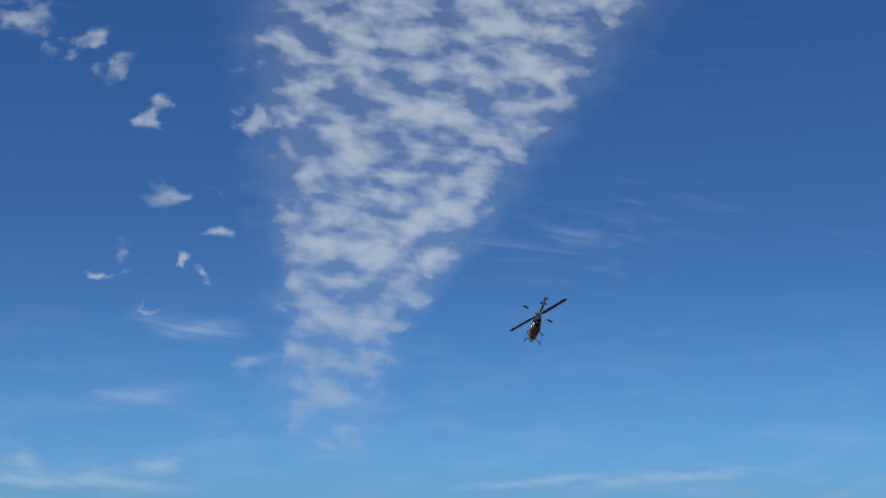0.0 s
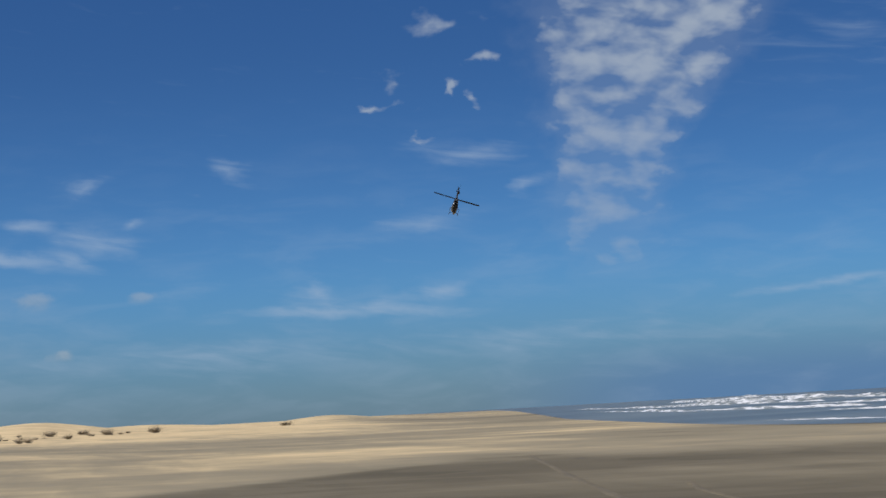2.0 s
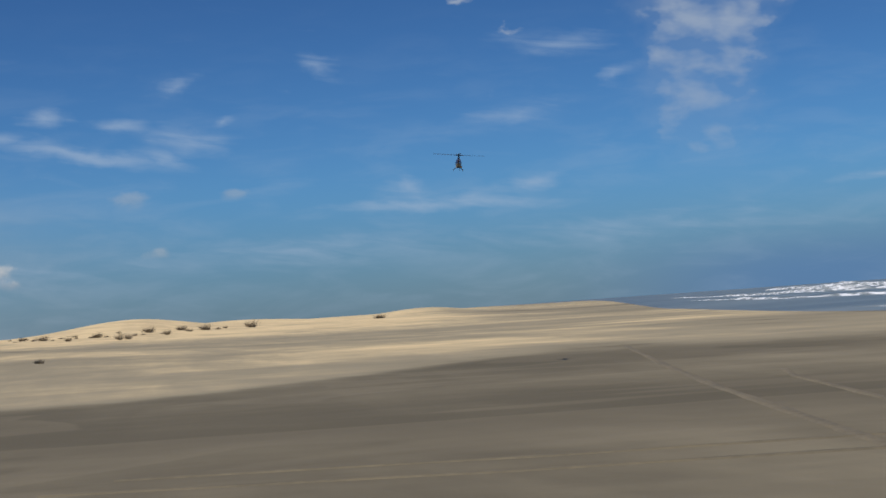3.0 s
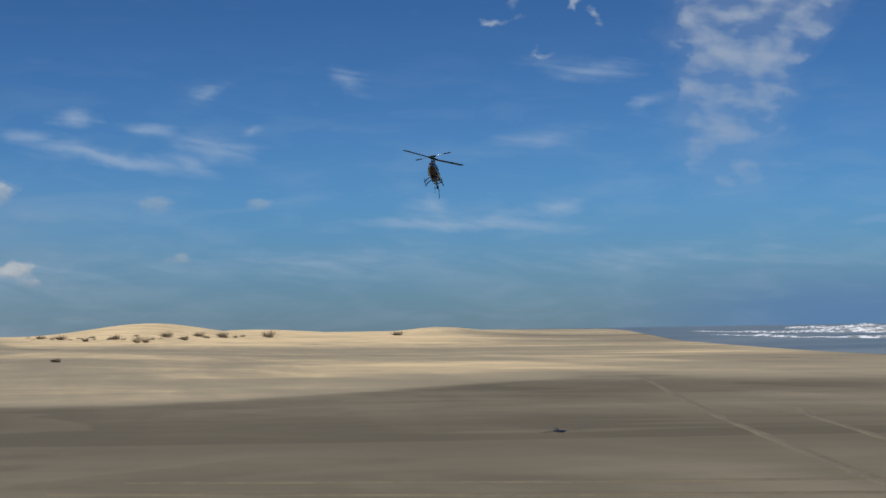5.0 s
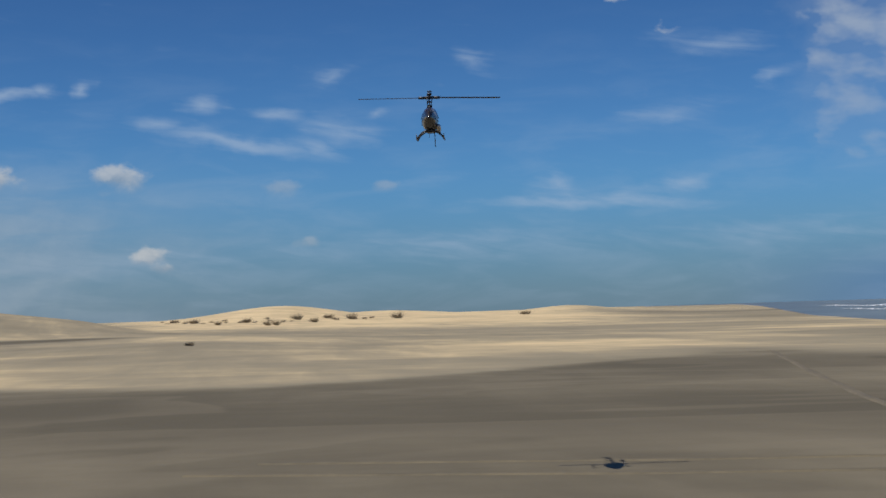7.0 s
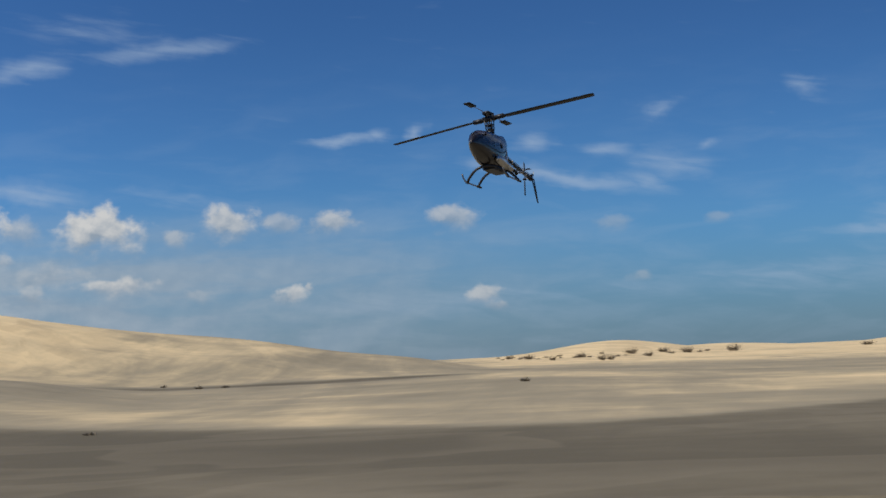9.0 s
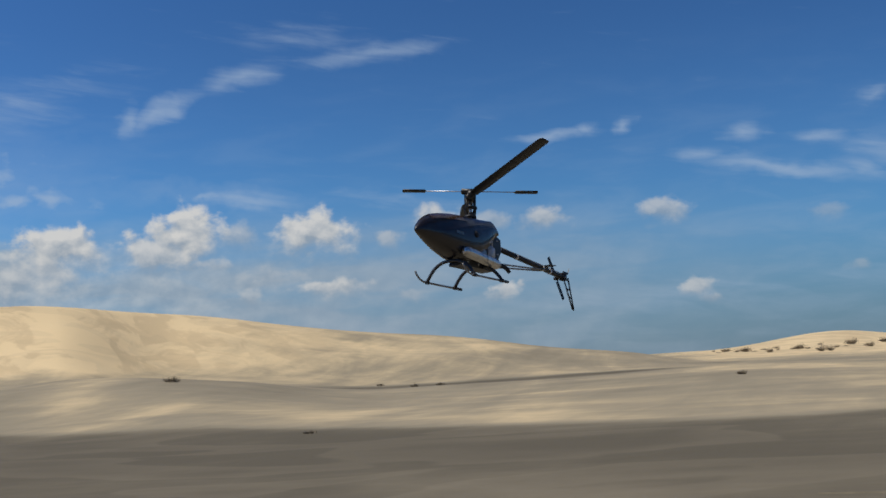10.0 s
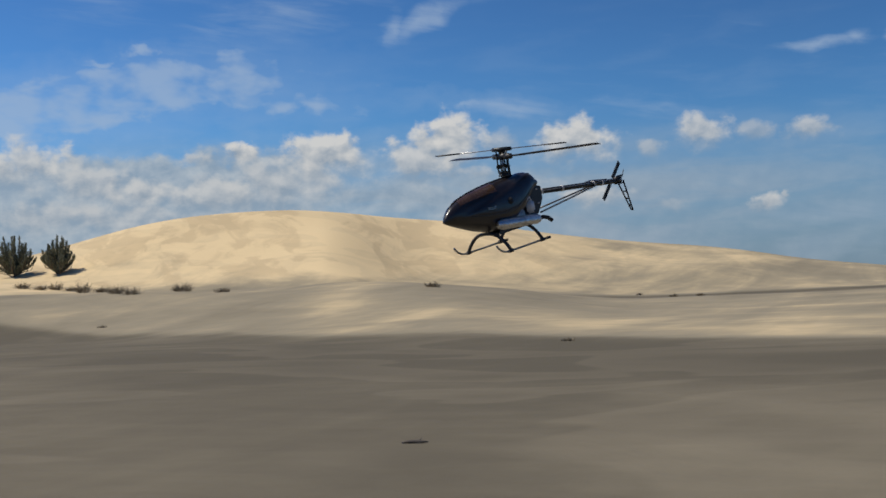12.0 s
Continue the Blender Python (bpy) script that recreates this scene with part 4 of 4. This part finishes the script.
tail_rotor = new("tail_rotor")
tail_rotor.parent = heli
TAIL_AT = B1 + Vector((-0.008, -0.040, 0))
part("tail_hub", tube([(0, 0.008, 0), (0, -0.010, 0)], [0.011, 0.008], 12), PLASTIC, tail_rotor)
for s in (1, -1):
    part("tail_blade", slab((-0.012, -0.0015, 0.015 if s > 0 else -0.118), (0.012, 0.0015, 0.118 if s > 0 else -0.015), 0.0012), CARBON, tail_rotor, smooth=False)

# mast, then everything that turns with it
part("mast_guide", slab((-0.034, -0.006, 0.29), (-0.026, 0.006, 0.365), 0.002), PLASTIC, heli, smooth=False)
rotor = new("main_rotor")
rotor.parent = heli
BLADES = {}
part("mast", tube([(0, 0, 0.24), (0, 0, 0.43)], 0.0052, 12), STEEL, rotor)
part("swashplate", tube([(0, 0, 0.318), (0, 0, 0.324), (0, 0, 0.332)], [0.020, 0.024, 0.019], 20), PLASTIC, rotor)
part("washout", slab((-0.012, -0.022, 0.352), (0.012, 0.022, 0.366), 0.003), PLASTIC, rotor)
hub = bmesh.new()
slab((-0.020, -0.045, 0.386), (0.020, 0.045, 0.413), 0.005, hub)
part("rotor_head", hub, PLASTIC, rotor, "black plastic rotor head")
yoke = bmesh.new()
for y in (0.019, -0.019):
    slab((-0.040, y - 0.004, HUB_Z - 0.009), (0.040, y + 0.004, HUB_Z + 0.009), 0.003, yoke)
for x in (0.036, -0.036):
    slab((x - 0.006, -0.022, HUB_Z - 0.009), (x + 0.006, 0.022, HUB_Z + 0.009), 0.003, yoke)
part("flybar_yoke", yoke, PLASTIC, rotor)
part("head_button", tube([(0, 0, 0.408), (0, 0, 0.432), (0, 0, 0.440)], [0.015, 0.015, 0.009], 16), PLASTIC, rotor)
for x in (0.022, -0.022):
    part("washout_arm", slab((x - 0.010, -0.007, 0.345), (x + 0.010, 0.007, 0.362), 0.003), PLASTIC, rotor, smooth=False)
    part("washout_link", tube([(x * 1.1, 0, 0.326), (x * 1.15, 0, 0.352)], 0.0034, 8), PLASTIC, rotor)
    part("flybar_link", tube([(x * 1.05, 0.006, 0.358), (x * 1.1, 0.010, HUB_Z - 0.006)], 0.0034, 8), PLASTIC, rotor)
part("swash_ball_ring", tube([(0, 0, 0.309), (0, 0, 0.318)], 0.025, 20), PLASTIC, rotor)
for k in range(3):
    a0 = 2 * math.pi * k / 3 + 0.5
    part("servo_rod", tube([(0.026 * math.cos(a0), 0.026 * math.sin(a0), 0.225), (0.023 * math.cos(a0), 0.023 * math.sin(a0), 0.314)], 0.003, 8), PLASTIC, heli)
for s in (1, -1):
    for x in (0.016, -0.016):
        part("pitch_link", tube([(x, 0.018 * s, 0.326), (x * 1.15, 0.024 * s, 0.395)], 0.0036, 8), PLASTIC, rotor)
    part("mixing_arm", slab((-0.026, 0.026 * s - 0.005, 0.402), (0.026, 0.026 * s + 0.005, 0.412), 0.002), PLASTIC, rotor, smooth=False)
    grip = part("blade_grip", slab((-0.014, 0.040 if s > 0 else -0.105, 0.387), (0.014, 0.105 if s > 0 else -0.040, 0.411), 0.004), PLASTIC, rotor)
    # the blade's own space: the root bolt at its origin, the tip along its y
    bm = bmesh.new()
    rows = []
    for d, chord in ((0.0, 0.030), (0.027, 0.048), (0.07, 0.056), (0.19, 0.056), (0.31, 0.056), (0.44, 0.056), (0.567, 0.056), (0.582, 0.048), (0.586, 0.030)):
        ring = []
        for c, h in ((0.36, 0.0), (0.20, 0.0036), (-0.15, 0.0034), (-0.64, 0.0004), (-0.64, -0.0004), (-0.15, -0.0024), (0.20, -0.0030)):
            p = Vector((c * chord, d, h))
            p.rotate(Euler((0, radians(-6.0), 0)))
            ring.append(bm.verts.new(p + Vector((0, 0, 0.012 * d))))
        rows.append(ring)
    for a, b in zip(rows, rows[1:]):
        for k in range(7):
            bm.faces.new((a[k], a[(k + 1) % 7], b[(k + 1) % 7], b[k]))
    bm.faces.new(rows[0])
    bm.faces.new(rows[-1])
    bmesh.ops.recalc_face_normals(bm, faces=bm.faces)
    BLADES[s] = part("main_blade", bm, CARBON, rotor, "long straight black main blade")
    part("flybar_paddle", slab((0.205 if s > 0 else -0.312, -0.022, HUB_Z - 0.003), (0.312 if s > 0 else -0.205, 0.022, HUB_Z + 0.003), 0.0025), CARBON, rotor, "flat black flybar paddle")
part("flybar", tube([(-0.26, 0, HUB_Z), (0.26, 0, HUB_Z)], 0.0022, 8), STEEL, rotor)

HELI_ROWS = [
    (0.00, pose(-1.543, 26.102, 5.578, 14.4, 26.5, 106.0)),
    (0.25, pose(-2.898, 34.153, 6.133, 9.6, 25.4, 170.9)),
    (0.50, pose(-4.252, 42.205, 6.688, 4.8, 24.3, 235.7)),
    (1.00, pose(-9.529, 56.839, 8.624, -12.8, 26.5, 234.9)),
    (1.25, pose(-10.530, 53.111, 8.317, 0.5, 30.4, 175.2)),
    (1.50, pose(-11.531, 49.383, 8.010, 13.8, 34.2, 115.5)),
    (2.00, pose(-12.708, 44.851, 7.276, 18.2, 30.6, 116.3)),
    (2.50, pose(-14.314, 44.432, 6.221, 18.7, 1.5, 110.2)),
    (2.75, pose(-13.749, 41.481, 5.660, 9.5, 28.0, 203.1)),
    (3.00, pose(-14.065, 40.946, 5.199, -6.5, 6.8, 287.7)),
    (3.50, pose(-11.713, 32.691, 4.316, -3.9, 6.8, 287.1)),
    (3.70, pose(-11.433, 31.263, 4.123, 0.6, -1.3, 287.0)),
    (5.30, pose(-8.154, 21.499, 3.737, 2.9, -7.7, 286.9)),
    (5.50, pose(-7.973, 20.845, 3.760, 3.4, -8.1, 287.9)),
    (6.00, pose(-6.918, 17.307, 3.423, 6.5, -2.4, 288.9)),
    (6.50, pose(-6.942, 16.075, 3.285, 9.4, 0.9, 295.2)),
    (7.00, pose(-6.621, 14.140, 3.231, 0.7, 3.5, 293.5)),
    (7.50, pose(-6.415, 12.588, 3.157, 4.7, 5.4, 296.4)),
    (7.70, pose(-6.614, 12.428, 3.089, 1.4, 4.6, 292.4)),
    (9.30, pose(-5.388, 7.211, 2.471, 4.9, -2.6, 285.6)),
    (9.50, pose(-5.270, 6.629, 2.316, 4.3, -3.6, 281.8)),
    (10.00, pose(-5.086, 5.549, 1.967, 3.3, -6.0, 280.2)),
    (10.50, pose(-5.403, 5.333, 1.913, 3.0, 1.5, 280.2)),
    (11.00, pose(-5.785, 5.275, 1.907, -1.1, 3.8, 279.3)),
    (11.50, pose(-5.918, 5.131, 1.796, -2.6, 4.9, 279.6)),
    (12.00, pose(-5.811, 4.860, 1.798, -0.3, 12.3, 279.6)),
]
# seconds, the flybar's angle from straight ahead as the turning head shows it, and the disc's tilt
HEAD_TURNS = [(0.0, 121, -3.6, -2.1), (0.8, 128, -2, -1), (1.5, 135, -0.2, -0.7), (2.0, 186, 0.2, 0.0), (2.5, 178, 0.0, 0.0), (3.5, 172, -0.4, 1.1), (3.7, 172, -0.7, -0.5),
              (5.3, 245, 0.4, -2.3), (5.5, 234, 1.6, -4.2), (6.0, 185, 0.0, -0.7), (6.5, 163, -2.0, -4.7), (7.0, 182, -0.4, -1.4), (7.5, 176, 0.0, -2.5), (7.7, 156, 1.3, -9.4),
              (9.3, 174, 1.3, -4.9), (9.5, 156, -4.3, -6.7), (10.0, 125.6, -1.9, -3.1), (10.5, 148.7, -1.1, -7.3), (11.0, 124.3, -4.8, -3.5), (11.5, 126.2, -3.5, -2.0), (12.0, 150.1, -0.8, -6.0)]


# seconds, then lag and flap in degrees of the one blade and of the other, as the fast head bends them
BLADE_BENDS = [(0.0, 0, 0, 0, 0), (3.7, 0, 0, 0, 0), (5.5, -7, 0, -10, 0), (6.5, 0, 0, 0, 0), (7.5, -7, 1, 2, -5), (9.3, -3, -2, 8, 4), (9.5, -10, -6, 30, 12), (10.0, 0, 0, 30, 11),
               (10.5, -4, -2, 28, 5), (11.0, 9, -5, 28, 9), (11.5, -5, 4, 12, -2), (12.0, 1, -1, 20, 1.6)]


def motions():
    walk(heli, HELI_ROWS)
    walk(rotor, [(t, pose(0, 0, 0.40, a, b, 0) @ pose(0, 0, -0.40, 0, 0, turn)) for t, turn, a, b in HEAD_TURNS])
    for s, k in ((1, 1), (-1, 3)):
        walk(BLADES[s], [(row[0], pose(0, 0.088 * s, 0.399, 0, 0, 90 - 90 * s + row[k]) @ pose(0, 0, 0, row[k + 1], 0, 0)) for row in BLADE_BENDS])
    walk(tail_rotor, [(0.5 * k, Matrix.Translation(TAIL_AT) @ pose(0, 0, 0, 0, -48 + 65 * (24 - k), 0)) for k in range(25)])
    for k, w in enumerate(WAVES):
        shoreward = -Vector((w.location.x, w.location.y, 0)).normalized()
        at = w.location.copy()
        walk(w, [(t, Matrix.Translation(at + shoreward * (t - 6.0) * (0.25 + 0.04 * (k % 4)))) for t in (0.0, 6.0, 12.0)])


motions()
